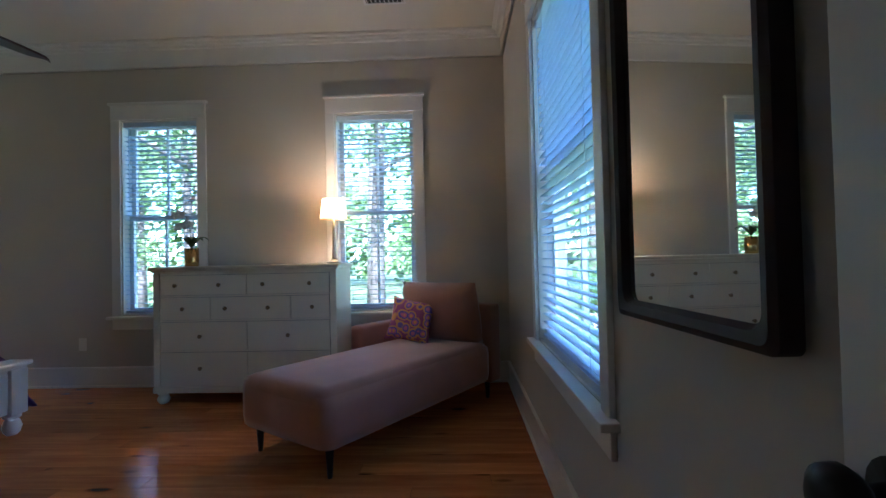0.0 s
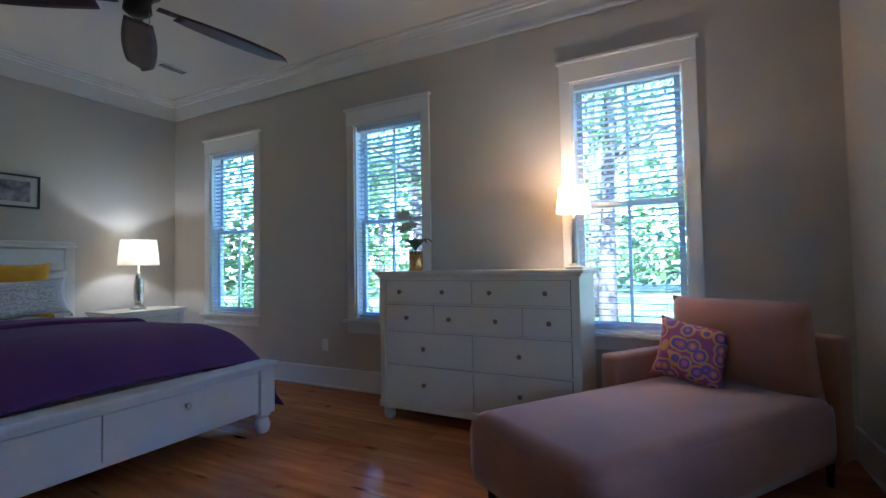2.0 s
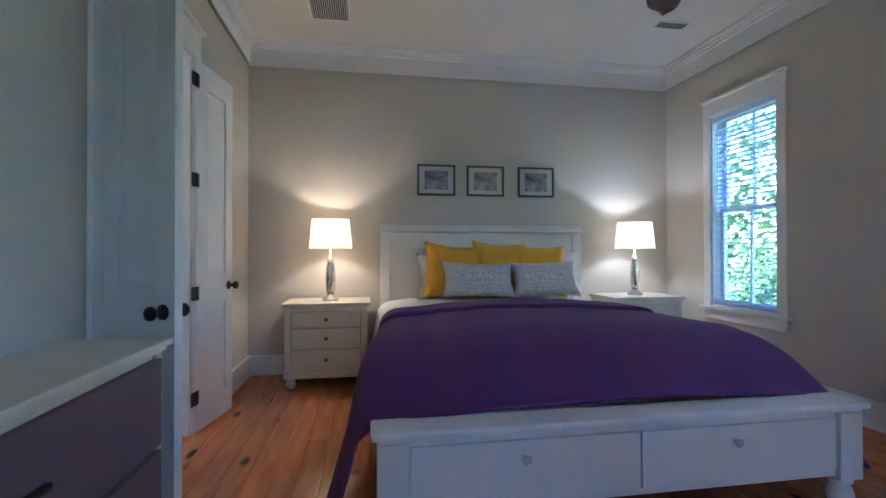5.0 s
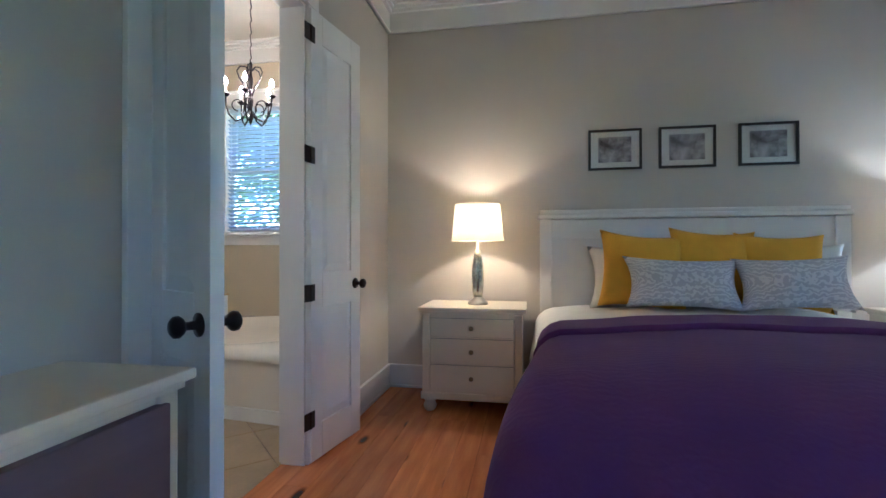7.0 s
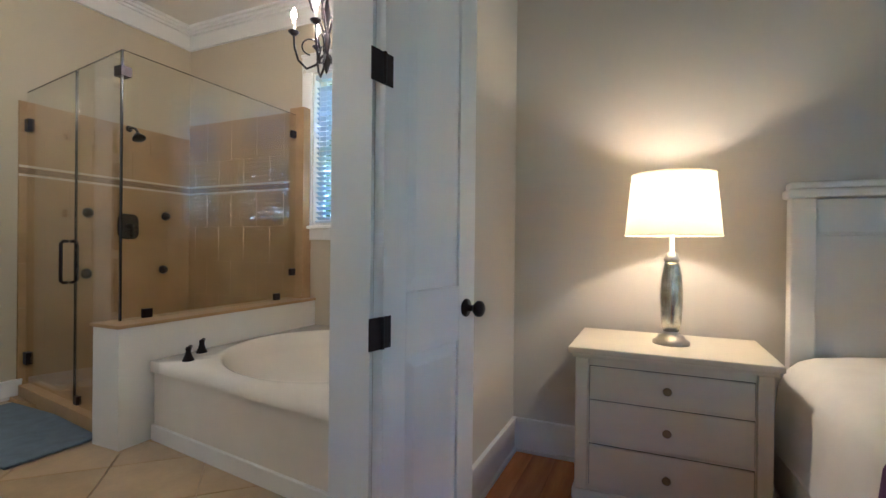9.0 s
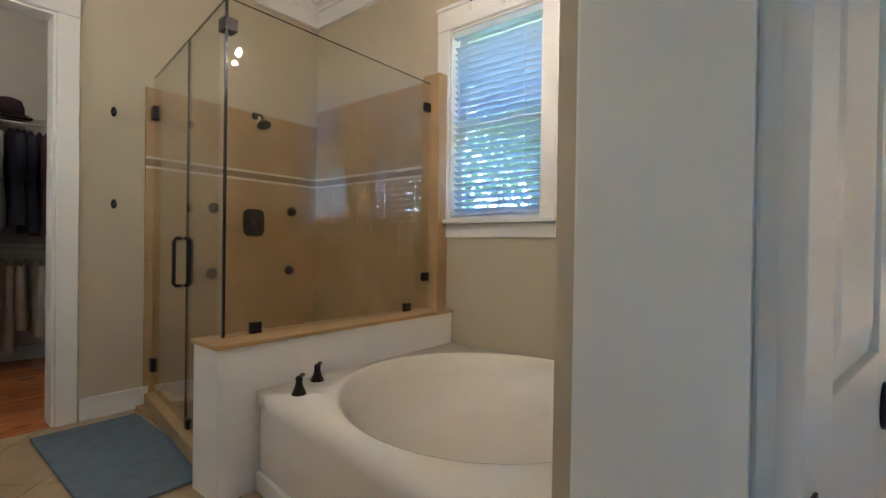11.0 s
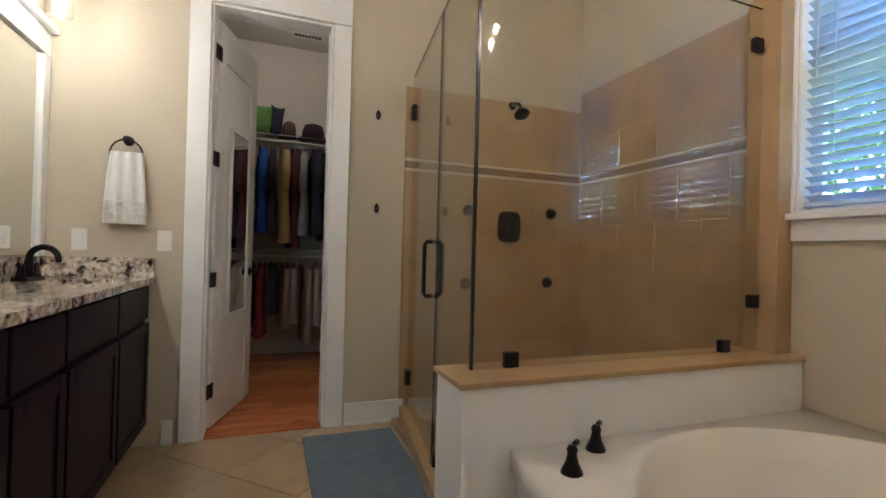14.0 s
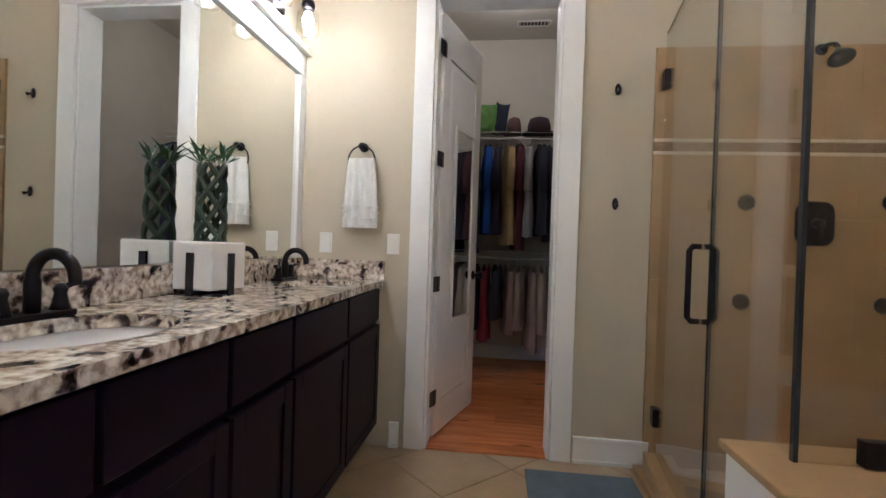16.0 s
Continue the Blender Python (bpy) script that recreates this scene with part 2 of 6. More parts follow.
LINEN = material("white_linen", (0.78, 0.76, 0.72), 0.9, vary=0.07, scale=8, fine=160, bump=0.15)
YELLOW = material("yellow_cotton", (0.80, 0.42, 0.012), 0.85, vary=0.12, scale=7, fine=160, bump=0.2)
SHAM = material("lace_sham", (0.62, 0.57, 0.55), 0.9, vary=0.35, scale=38, fine=130, bump=0.4)
sn = SHAM.node_tree
sw, sr, sm, st_ = sn.nodes.new("ShaderNodeTexWave"), sn.nodes.new("ShaderNodeValToRGB"), sn.nodes.new("ShaderNodeMix"), sn.nodes.new("ShaderNodeTexCoord")
sw.wave_type = "RINGS"
sw.inputs["Scale"].default_value, sw.inputs["Distortion"].default_value, sw.inputs["Detail"].default_value, sw.inputs["Detail Scale"].default_value = 20.0, 7.0, 1.0, 1.6
sr.color_ramp.elements[0].position, sr.color_ramp.elements[1].position = 0.52, 0.66
sm.data_type = "RGBA"
sn.links.new(st_.outputs["Object"], sw.inputs["Vector"])
sn.links.new(sw.outputs["Fac"], sr.inputs[0])
sn.links.new(sr.outputs[0], sm.inputs["Factor"])
sm.inputs["A"].default_value = (0.52, 0.495, 0.50, 1)
sm.inputs["B"].default_value = (0.70, 0.67, 0.65, 1)
sn.links.new(sm.outputs["Result"], sn.nodes["Principled BSDF"].inputs["Base Color"])
VELVET = material("rose_velvet", (0.37, 0.16, 0.105), 0.8, vary=0.16, scale=5, fine=120, bump=0.12, sheen=0.5)
SCATTER = motif("printed_cushion", (0.5, 0.2, 0.3), ((0.75, 0.36, 0.05), (0.55, 0.16, 0.30), (0.16, 0.11, 0.40), (0.62, 0.30, 0.10), (0.30, 0.08, 0.22)), 15)
MAHOGANY = material("dark_mahogany", (0.026, 0.009, 0.013), 0.6, vary=0.35, scale=5, fine=40, stretch=(1, 1, 6), bump=0.05)
FANWOOD = material("fan_blade_wood", (0.060, 0.016, 0.024), 0.45, vary=0.3, scale=4, fine=50, bump=0.03)
ESPRESSO = material("espresso_cabinet", (0.010, 0.004, 0.013), 0.45, vary=0.3, scale=5, fine=60, bump=0.04, spec=0.18)
GRANITE = granite("speckled_granite")
PORCELAIN = material("white_porcelain", (0.80, 0.79, 0.75), 0.1, vary=0.03, bump=0)
ACRYLIC = material("white_acrylic", (0.80, 0.75, 0.66), 0.16, vary=0.03, bump=0)
TOWELCLOTH = material("white_towel", (0.80, 0.78, 0.73), 0.95, vary=0.1, scale=20, fine=260, bump=0.7)
STRIPE = material("plum_stripe", (0.10, 0.05, 0.08), 0.95, fine=260, bump=0.5)
MATBLUE = material("blue_bath_mat", (0.155, 0.20, 0.25), 0.95, vary=0.2, scale=14, fine=280, bump=0.8)
LEAF = material("leaf_green", (0.035, 0.10, 0.025), 0.45, vary=0.3, scale=20)
PETAL = material("white_petal", (0.75, 0.66, 0.58), 0.7, vary=0.1)
BARKY = material("grey_bark", (0.13, 0.11, 0.09), 0.9, vary=0.4, scale=9, fine=30, bump=0.6, stretch=(1, 1, 0.25))
FOLIAGE = material("foliage", (0.115, 0.19, 0.045), 0.6, vary=0.5, scale=1.2, fine=9, bump=0)
SHRUB = material("shrub_leaves", (0.07, 0.15, 0.03), 0.6, vary=0.5, scale=2, fine=9, bump=0)
GRASSY = material("lawn", (0.13, 0.17, 0.06), 0.95, vary=0.4, scale=0.6, fine=40, bump=0.5)
DRIVE = material("gravel_drive", (0.42, 0.40, 0.36), 0.95, vary=0.2, scale=2, fine=60, bump=0.4)
PLASTIC = material("switch_plate", (0.78, 0.76, 0.70), 0.35, vary=0.03, bump=0)
GLASS = pane_glass("window_glass", (0.97, 0.98, 0.98))
SHOWERGLASS = pane_glass("shower_glass", (0.965, 0.97, 0.95), 1.5)
GLASSEDGE = material("glass_edge", (0.018, 0.02, 0.024), 0.2)
MIRROR = material("mirror_silver", (0.86, 0.88, 0.86), 0.015, 1.0, vary=0.0, bump=0)
MERCURY = material("mercury_glass", (0.78, 0.77, 0.68), 0.24, 0.9, vary=0.5, scale=22, fine=70, bump=0.06)
LAMPSHADE = shade_cloth("white_lampshade", (0.86, 0.77, 0.58), 0.23)
LACESHADE = shade_cloth("pierced_lampshade", (0.86, 0.62, 0.34), 0.55)
# white slats; the blue cast of the skylight is mixed into their colour
SLAT = shade_cloth("blind_slat", (0.71, 0.80, 0.89), 0.32)
BULB = glow("lit_bulb", (1.0, 0.72, 0.42), 25)
VBULB = glow("lit_vanity_glass", (1.0, 0.86, 0.62), 5)
JAR = pane_glass("jar_glass", (0.98, 0.97, 0.93))
PHOTO = material("sepia_photograph", (0.66, 0.62, 0.68), 0.25, vary=0.5, scale=11, fine=60, bump=0, dark=(0.035, 0.028, 0.04))
MATBOARD = material("white_mat_board", (0.75, 0.73, 0.70), 0.8, vary=0.03)
BLACKFRAME = material("black_frame", (0.012, 0.011, 0.013), 0.3, bump=0)
# near-black that stands in for shade in drawer gaps and between vent louvres
GAPSHADOW = material("gap_shadow", (0.03, 0.028, 0.026), 0.7, bump=0)


# ---- mesh helpers ----
def box(bm, x0, x1, y0, y1, z0, z1, bevel=0.0):
    t = bmesh.new()
    v = [t.verts.new((x, y, z)) for x in (x0, x1) for y in (y0, y1) for z in (z0, z1)]
    for a, b, c, d in ((0, 1, 3, 2), (4, 6, 7, 5), (0, 4, 5, 1), (2, 3, 7, 6), (0, 2, 6, 4), (1, 5, 7, 3)):
        t.faces.new((v[a], v[b], v[c], v[d]))
    if bevel:
        bmesh.ops.bevel(t, geom=t.edges[:], offset=bevel, segments=2, affect="EDGES", profile=0.6)
    m = bpy.data.meshes.new("t")
    t.to_mesh(m)
    t.free()
    bm.from_mesh(m)
    bpy.data.meshes.remove(m)
    return bm


def lathe(bm, profile, n=20, cx=0.0, cy=0.0, axis="z"):
    rings = []
    for r, z in profile:
        ring = []
        for i in range(n):
            a = 2 * math.pi * i / n
            p = (r * math.cos(a), r * math.sin(a), z)
            if axis == "x":
                p = (p[2], p[0], p[1])
            elif axis == "y":
                p = (p[0], p[2], p[1])
            ring.append(bm.verts.new((p[0] + cx, p[1] + cy, p[2]) if axis == "z" else p))
        rings.append(ring)
    for a, b in zip(rings, rings[1:]):
        for i in range(n):
            bm.faces.new((a[i], a[(i + 1) % n], b[(i + 1) % n], b[i]))
    for ring in (rings[0], rings[-1]):
        if Vector(ring[0].co - ring[n // 2].co).length > 1e-4:
            bm.faces.new(ring)
    return bm


def tube(bm, pts, r, n=7):
    pts = [Vector(p) for p in pts]
    radii = r if isinstance(r, (list, tuple)) else [r] * len(pts)
    rings, last = [], None
    for i, p in enumerate(pts):
        d = (pts[min(i + 1, len(pts) - 1)] - pts[max(i - 1, 0)]).normalized()
        u = last - d * last.dot(d) if last else d.orthogonal()
        u.normalize()
        last = u
        w = d.cross(u)
        rings.append([bm.verts.new(p + radii[i] * (math.cos(2 * math.pi * k / n) * u + math.sin(2 * math.pi * k / n) * w)) for k in range(n)])
    for a, b in zip(rings, rings[1:]):
        for i in range(n):
            bm.faces.new((a[i], a[(i + 1) % n], b[(i + 1) % n], b[i]))
    bm.faces.new(rings[0])
    bm.faces.new(rings[-1])
    return bm


def arc(c, r, a0, a1, n, plane="xz"):
    out = []
    for i in range(n + 1):
        a = radians(a0 + (a1 - a0) * i / n)
        d = (r * math.cos(a), 0, r * math.sin(a)) if plane == "xz" else (r * math.cos(a), r * math.sin(a), 0) if plane == "xy" else (0, r * math.cos(a), r * math.sin(a))
        out.append((c[0] + d[0], c[1] + d[1], c[2] + d[2]))
    return out


def grid(bm, nu, nv, fn):
    rows = [[bm.verts.new(fn(i / nu, j / nv)) for j in range(nv + 1)] for i in range(nu + 1)]
    for i in range(nu):
        for j in range(nv):
            bm.faces.new((rows[i][j], rows[i + 1][j], rows[i + 1][j + 1], rows[i][j + 1]))
    return bm


def part(name, bm, mat, parent=None, label="", smooth=False, m=None):
    bmesh.ops.remove_doubles(bm, verts=bm.verts, dist=1e-5)
    bmesh.ops.recalc_face_normals(bm, faces=bm.faces)
    me = bpy.data.meshes.new(name)
    bm.to_mesh(me)
    bm.free()
    if smooth:
        for p in me.polygons:
            p.use_smooth = True
    me.materials.append(mat)
    ob = new(name, me)
    if parent:
        ob.parent = parent
    if m is not None:
        ob.matrix_basis = m
    if label:
        tagged(ob, label)
    return ob


def again(name, src, parent, m):
    """Another object on the mesh of src."""
    ob = new(name, src.data)
    ob.parent = parent
    ob.matrix_basis = m
    return ob


def thing(name, m, label, category, group="", kind=""):
    ob = new(name)
    ob.empty_display_size = 0.1
    ob.matrix_basis = m
    return tagged(ob, label, category, group, kind)


def B(*a, **k):
    return box(bmesh.new(), *a, **k)


def soft_modifier(ob, levels=2):
    s = ob.modifiers.new("soft", "SUBSURF")
    s.levels = s.render_levels = levels
    return ob


# ---- structure ----
CZ = 3.22          # bedroom ceiling
N, S, W, E = 4.685, 0.23, -5.93, 0.48
BW, BE, BS, BN, BZ = -6.58, -3.22, -3.37, 0.10, 3.34
TOP = 3.5


def wall(name, axis, a0, a1, c0, c1, holes, mat, z1=TOP, z0=-0.05, label="painted plaster wall"):
    """A wall along x or y from a0 to a1, between c0 and c1 in depth, with openings (a, b, low, high)."""
    bm = bmesh.new()

    def put(u0, u1, w0, w1):
        if u1 - u0 > 1e-4 and w1 - w0 > 1e-4:
            box(bm, u0, u1, c0, c1, w0, w1) if axis == "x" else box(bm, c0, c1, u0, u1, w0, w1)
    at = a0
    for h0, h1, low, high in sorted(holes):
        put(at, h0, z0, z1)
        put(h0, h1, z0, low)
        put(h0, h1, high, z1)
        at = h1
    put(at, a1, z0, z1)
    return tagged(part(name, bm, mat), label, "wall", kind="structure")


WZ0, WZ1 = 0.66, 2.50
WINS = [-4.875, -2.765, -0.725]
wall("wall_north", "x", W - 0.16, E + 0.16, N, N + 0.16, [(c - 0.37, c + 0.37, WZ0, WZ1) for c in WINS], WALL, label="beige painted bedroom wall with three windows")
wall("wall_east", "y", S - 0.16, N, E, E + 0.16, [(1.90, 3.09, WZ0, WZ1)], WALL, label="beige painted bedroom wall with one window")
wall("wall_west", "y", S, N, W - 0.16, W, [], WALL, label="beige painted wall behind the bed")
DX0, DX1, DZ = -4.445, -3.42, 2.46
wall("wall_south", "x", BW - 0.16, E + 0.16, BN + 0.015, S, [(DX0, DX1, -0.05, DZ), (-0.42, 0.44, -0.05, DZ)], WALL, label="beige wall between bedroom and bathroom with doorways")
wall("wall_bath_lining", "x", BW, BE, BN, BN + 0.012, [(DX0, DX1, -0.05, DZ)], BATHWALL, label="tan painted bathroom wall")
wall("wall_tub_return", "x", BW, -4.80, -0.11, BN - 0.001, [], BATHWALL, label="tan painted wall at the end of the tub")
wall("wall_bath_west", "y", BS - 0.16, BN, BW - 0.16, BW, [(-1.79, -1.06, 1.335, 2.68), (-0.85, -0.12, 1.335, 2.68)], BATHWALL, label="tan painted bathroom wall with two windows")
CX0, CX1, CH = -4.69, -3.995, 2.54
wall("wall_bath_south", "x", BW - 0.16, BE + 0.16, BS - 0.14, BS, [(CX0, CX1, -0.05, CH)], BATHWALL, label="tan painted bathroom wall with closet doorway")
wall("wall_bath_east", "y", BS, BN, BE, BE + 0.16, [], BATHWALL, label="tan painted wall behind the vanity")
CLX0, CLX1, CLY, CLZ = -5.6, -3.1, -5.62, 3.28
CLOSETPAINT = material("closet_paint", (0.66, 0.62, 0.54), 0.85, vary=0.05, fine=160, bump=0.05)
wall("wall_closet_back", "x", CLX0 - 0.12, CLX1 + 0.12, CLY - 0.12, CLY, [], CLOSETPAINT, label="cream painted closet wall")
wall("wall_closet_west", "y", CLY, BS - 0.14, CLX0 - 0.12, CLX0, [], CLOSETPAINT, label="cream painted closet wall")
wall("wall_closet_east", "y", CLY, BS - 0.14, CLX1, CLX1 + 0.12, [], CLOSETPAINT, label="cream painted closet wall")
wall("wall_closet_front", "x", CLX0, CLX1, BS - 0.16, BS - 0.144, [(CX0, CX1, -0.05, CH)], CLOSETPAINT, label="cream painted closet wall")
# the landing behind the entrance door
wall("wall_landing_back", "x", -0.7, 0.7, -1.6, -1.48, [], WALL)
wall("wall_landing_west", "y", -1.48, BN + 0.01, -0.7, -0.58, [], WALL)
wall("wall_landing_east", "y", -1.48, BN + 0.01, 0.6, 0.72, [], WALL)
for nm, x0, x1, y0, y1, z in (("ceiling", W, E, S, N, CZ), ("ceiling_bath", BW, BE, BS, BN, BZ), ("ceiling_closet", CLX0, CLX1, CLY, BS - 0.16, CLZ), ("ceiling_landing", -0.58, 0.6, -1.48, BN + 0.01, CZ)):
    tagged(part(nm, B(x0, x1, y0, y1, z, z + 0.1), CEIL), "smooth cream painted ceiling", "ceiling", kind="structure")
tagged(part("roof", B(-7.0, 0.9, -5.9, 5.0, TOP, TOP + 0.12), CEIL), "flat roof slab over the rooms", "roof", kind="structure")
tagged(part("foundation", B(-6.9, 0.8, -5.9, 4.95, -0.3, -0.052), SUBFLOOR), "dark slab under the floors", "foundation", kind="structure")


def runs(x0, x1, y0, y1):
    """The four sides of a room as (axis, from, to, place, inward sign)."""
    return (("x", x0, x1, y1, -1), ("x", x0, x1, y0, 1), ("y", y0, y1, x0, 1), ("y", y0, y1, x1, -1))


def moulding(name, sides, steps, mat, gaps, label):
    """Trim along walls: steps of (depth, low, high); gaps are (side index, from, to)."""
    for k, (axis, a0, a1, c, sgn) in enumerate(sides):
        cuts, at = [], a0
        for g0, g1 in sorted((g[1], g[2]) for g in gaps if g[0] == k):
            cuts.append((at, g0))
            at = g1
        cuts.append((at, a1))
        bm = bmesh.new()
        for u0, u1 in cuts:
            if u1 - u0 < 0.02:
                continue
            for d, lo, hi in steps:
                q0, q1 = sorted((c + sgn * 0.001, c + sgn * d))
                box(bm, u0, u1, q0, q1, lo, hi, 0.004) if axis == "x" else box(bm, q0, q1, u0, u1, lo, hi, 0.004)
        tagged(part(name, bm, mat), label, name, kind="structure")


CROWN = ((0.022, 2.985, 3.155), (0.034, 2.985, 3.005), (0.05, 3.15, 3.175), (0.075, 3.172, 3.198), (0.105, 3.195, CZ))
moulding("crown", runs(W, E, S, N), CROWN, TRIM, (), "white painted crown moulding with a flat frieze board")
moulding("crown", runs(BW, BE, BS, BN), tuple((d, z + 0.21 if z < 3.1 else z + 0.12, h + 0.12) for d, z, h in CROWN), TRIM, (), "white painted crown moulding")
BASE = ((0.016, 0.0, 0.185), (0.024, 0.165, 0.19), (0.03, 0.0, 0.02))
moulding("baseboard", runs(W, E, S, N), BASE, TRIM, ((1, DX0 - 0.12, DX1 + 0.12), (1, -0.54, 0.48)), "tall white painted baseboard")
moulding("baseboard", runs(BW, BE, BS, BN), ((0.016, 0.0, 0.135), (0.024, 0.12, 0.14), (0.03, 0.0, 0.02)), TRIM, ((1, BW, -5.20), (1, CX0 - 0.12, CX1 + 0.14), (1, -3.8, BE), (0, BW, DX1 + 0.12), (2, BS, BN), (3, BS, -0.6)), "white painted baseboard")
moulding("baseboard", runs(CLX0, CLX1, CLY, BS - 0.16), ((0.016, 0.0, 0.135),), TRIM, ((0, CX0 - 0.1, CX1 + 0.1),), "white painted baseboard")


def casing(name, axis_pose, x0, x1, z1, label):
    """Door casing in its own frame: x along the wall, -y into the room."""
    t = thing(name, axis_pose, label, "door casing", kind="structure")
    part("casing_side", B(x0 - 0.11, x0, -0.022, -0.001, 0, z1, bevel=0.004), TRIM, t)
    part("casing_side", B(x1, x1 + 0.11, -0.022, -0.001, 0, z1, bevel=0.004), TRIM, t)
    part("casing_head", B(x0 - 0.11, x1 + 0.11, -0.026, -0.001, z1 + 0.002, z1 + 0.18, bevel=0.004), TRIM, t)
    part("casing_cap", B(x0 - 0.135, x1 + 0.135, -0.05, -0.001, z1 + 0.182, z1 + 0.21, bevel=0.005), TRIM, t)
    return t


def lining(name, x0, x1, y0, y1, z1):
    t = thing(name, pose(0, 0, 0), "white painted door jamb lining", "door jamb", kind="structure")
    part("jamb", B(x0 + 0.001, x0 + 0.016, y0, y1, 0, z1 - 0.016), TRIM, t)
    part("jamb", B(x1 - 0.016, x1 - 0.001, y0, y1, 0, z1 - 0.016), TRIM, t)
    part("head_jamb", B(x0, x1, y0, y1, z1 - 0.015, z1 - 0.001), TRIM, t)


casing("door_casing_bath", pose(0, S, 0, 0, 0, 180), -DX1, -DX0, DZ, "white painted casing round the double doorway")
casing("door_casing_bath_inner", pose(0, BN, 0), DX0, DX1, DZ, "white painted casing on the bathroom side")
casing("door_casing_closet", pose(0, BS, 0, 0, 0, 180), -CX1, -CX0, CH, "white painted casing round the closet doorway")
lining("door_jamb_bath", DX0, DX1, BN - 0.001, S + 0.001, DZ)
lining("door_jamb_closet", CX0, CX1, BS - 0.16, BS + 0.001, CH)


def window(name, m, w, z0, z1, label, tilt, pitch=0.044, side=0.085, ear=0.035):
    """A double-hung window in its wall: x along the wall, +y outdoors, inner wall face at y = 0. The blind is a thing of its own."""
    t = thing(name, m, label, "window", kind="structure")
    h = w / 2
    part("casing_side", B(-h - side, -h, -0.022, -0.001, z0, z1, bevel=0.004), TRIM, t)
    part("casing_side", B(h, h + side, -0.022, -0.001, z0, z1, bevel=0.004), TRIM, t)
    part("casing_head", B(-h - side, h + side, -0.026, -0.001, z1 + 0.002, z1 + 0.138, bevel=0.004), TRIM, t)
    part("casing_cap", B(-h - side - ear * 0.45, h + side + ear * 0.45, -0.045, -0.001, z1 + 0.14, z1 + 0.162, bevel=0.005), TRIM, t)
    part("window_sill", B(-h - side - ear, h + side + ear, -0.06, 0.0, z0 - 0.03, z0 - 0.001, bevel=0.006), TRIM, t)
    part("apron", B(-h - side, h + side, -0.02, -0.001, z0 - 0.125, z0 - 0.032, bevel=0.004), TRIM, t)
    bm = B(-h + 0.0005, -h + 0.012, 0, 0.16, z0, z1)
    box(bm, h - 0.012, h - 0.0005, 0, 0.16, z0, z1)
    box(bm, -h + 0.013, h - 0.013, 0, 0.16, z1 - 0.012, z1 - 0.0005)
    box(bm, -h + 0.013, h - 0.013, 0, 0.18, z0 + 0.0005, z0 + 0.014)
    part("window_frame", bm, TRIM, t)
    mid = (z0 + z1) / 2
    for nm, y, lo, hi in (("lower_sash", 0.085, z0 + 0.016, mid + 0.02), ("upper_sash", 0.122, mid - 0.02, z1 - 0.014)):
        bm = B(-h + 0.014, -h + 0.055, y, y + 0.034, lo, hi)
        box(bm, h - 0.055, h - 0.014, y, y + 0.034, lo, hi)
        box(bm, -h + 0.056, h - 0.056, y, y + 0.034, lo, lo + 0.045)
        box(bm, -h + 0.056, h - 0.056, y, y + 0.034, hi - 0.04, hi)
        box(bm, -0.011, 0.011, y + 0.004, y + 0.03, lo + 0.046, hi - 0.041)
        s = part(nm, bm, TRIM, t)
        for a, b in ((-h + 0.056, -0.0115), (0.0115, h - 0.056)):
            p = part("pane", B(a, b, y + 0.015, y + 0.019, lo + 0.046, hi - 0.041), GLASS, s)
            p.visible_shadow = False
    # blind
    bl = thing("window_blind", m, "white slatted window blind, lowered with open slats", "blind", "white slatted blinds")
    part("head_rail", B(-h + 0.016, h - 0.016, 0.012, 0.07, z1 - 0.06, z1 - 0.016, bevel=0.003), SLAT, bl)
    low = z0 + 0.03
    part("bottom_rail", B(-h + 0.02, h - 0.02, 0.018, 0.066, low, low + 0.018, bevel=0.004), SLAT, bl)
    n = int((z1 - 0.075 - low - 0.03) / pitch)
    bm = bmesh.new()
    for y0, y1, za, zb in ((-0.025, -0.009, 0, 0.002), (-0.009, 0.009, 0.002, 0.002), (0.009, 0.025, 0.002, 0)):
        v = [bm.verts.new(p) for p in ((-h + 0.02, y0, za), (h - 0.02, y0, za), (h - 0.02, y1, zb), (-h + 0.02, y1, zb), (-h + 0.02, y0, za + 0.003), (h - 0.02, y0, za + 0.003), (h - 0.02, y1, zb + 0.003), (-h + 0.02, y1, zb + 0.003))]
        for f in ((3, 2, 1, 0), (4, 5, 6, 7), (0, 1, 5, 4), (2, 3, 7, 6), (1, 2, 6, 5), (3, 0, 4, 7)):
            bm.faces.new([v[i] for i in f])
    rnd = random.Random(int(abs(m.translation.x * 100)))
    first = None
    for i in range(n):
        mm = pose(0, 0.042, low + 0.035 + pitch * i, tilt + rnd.uniform(-1.5, 1.5), 0, rnd.uniform(-0.1, 0.1))
        if first is None:
            first = part("slat", bm, SLAT, bl, m=mm)
        else:
            again("slat", first, bl, mm)
    for x in (-h * 0.62, h * 0.62):
        part("cord", tube(bmesh.new(), [(x, 0.014, low + 0.01), (x, 0.014, z1 - 0.03)], 0.0012, 5), SLAT, bl)
    part("tilt_wand", tube(bmesh.new(), [(-h * 0.8, 0.004, z1 - 0.07), (-h * 0.8, 0.004, z1 - 0.75)], 0.004, 6), SLAT, bl)
    return t


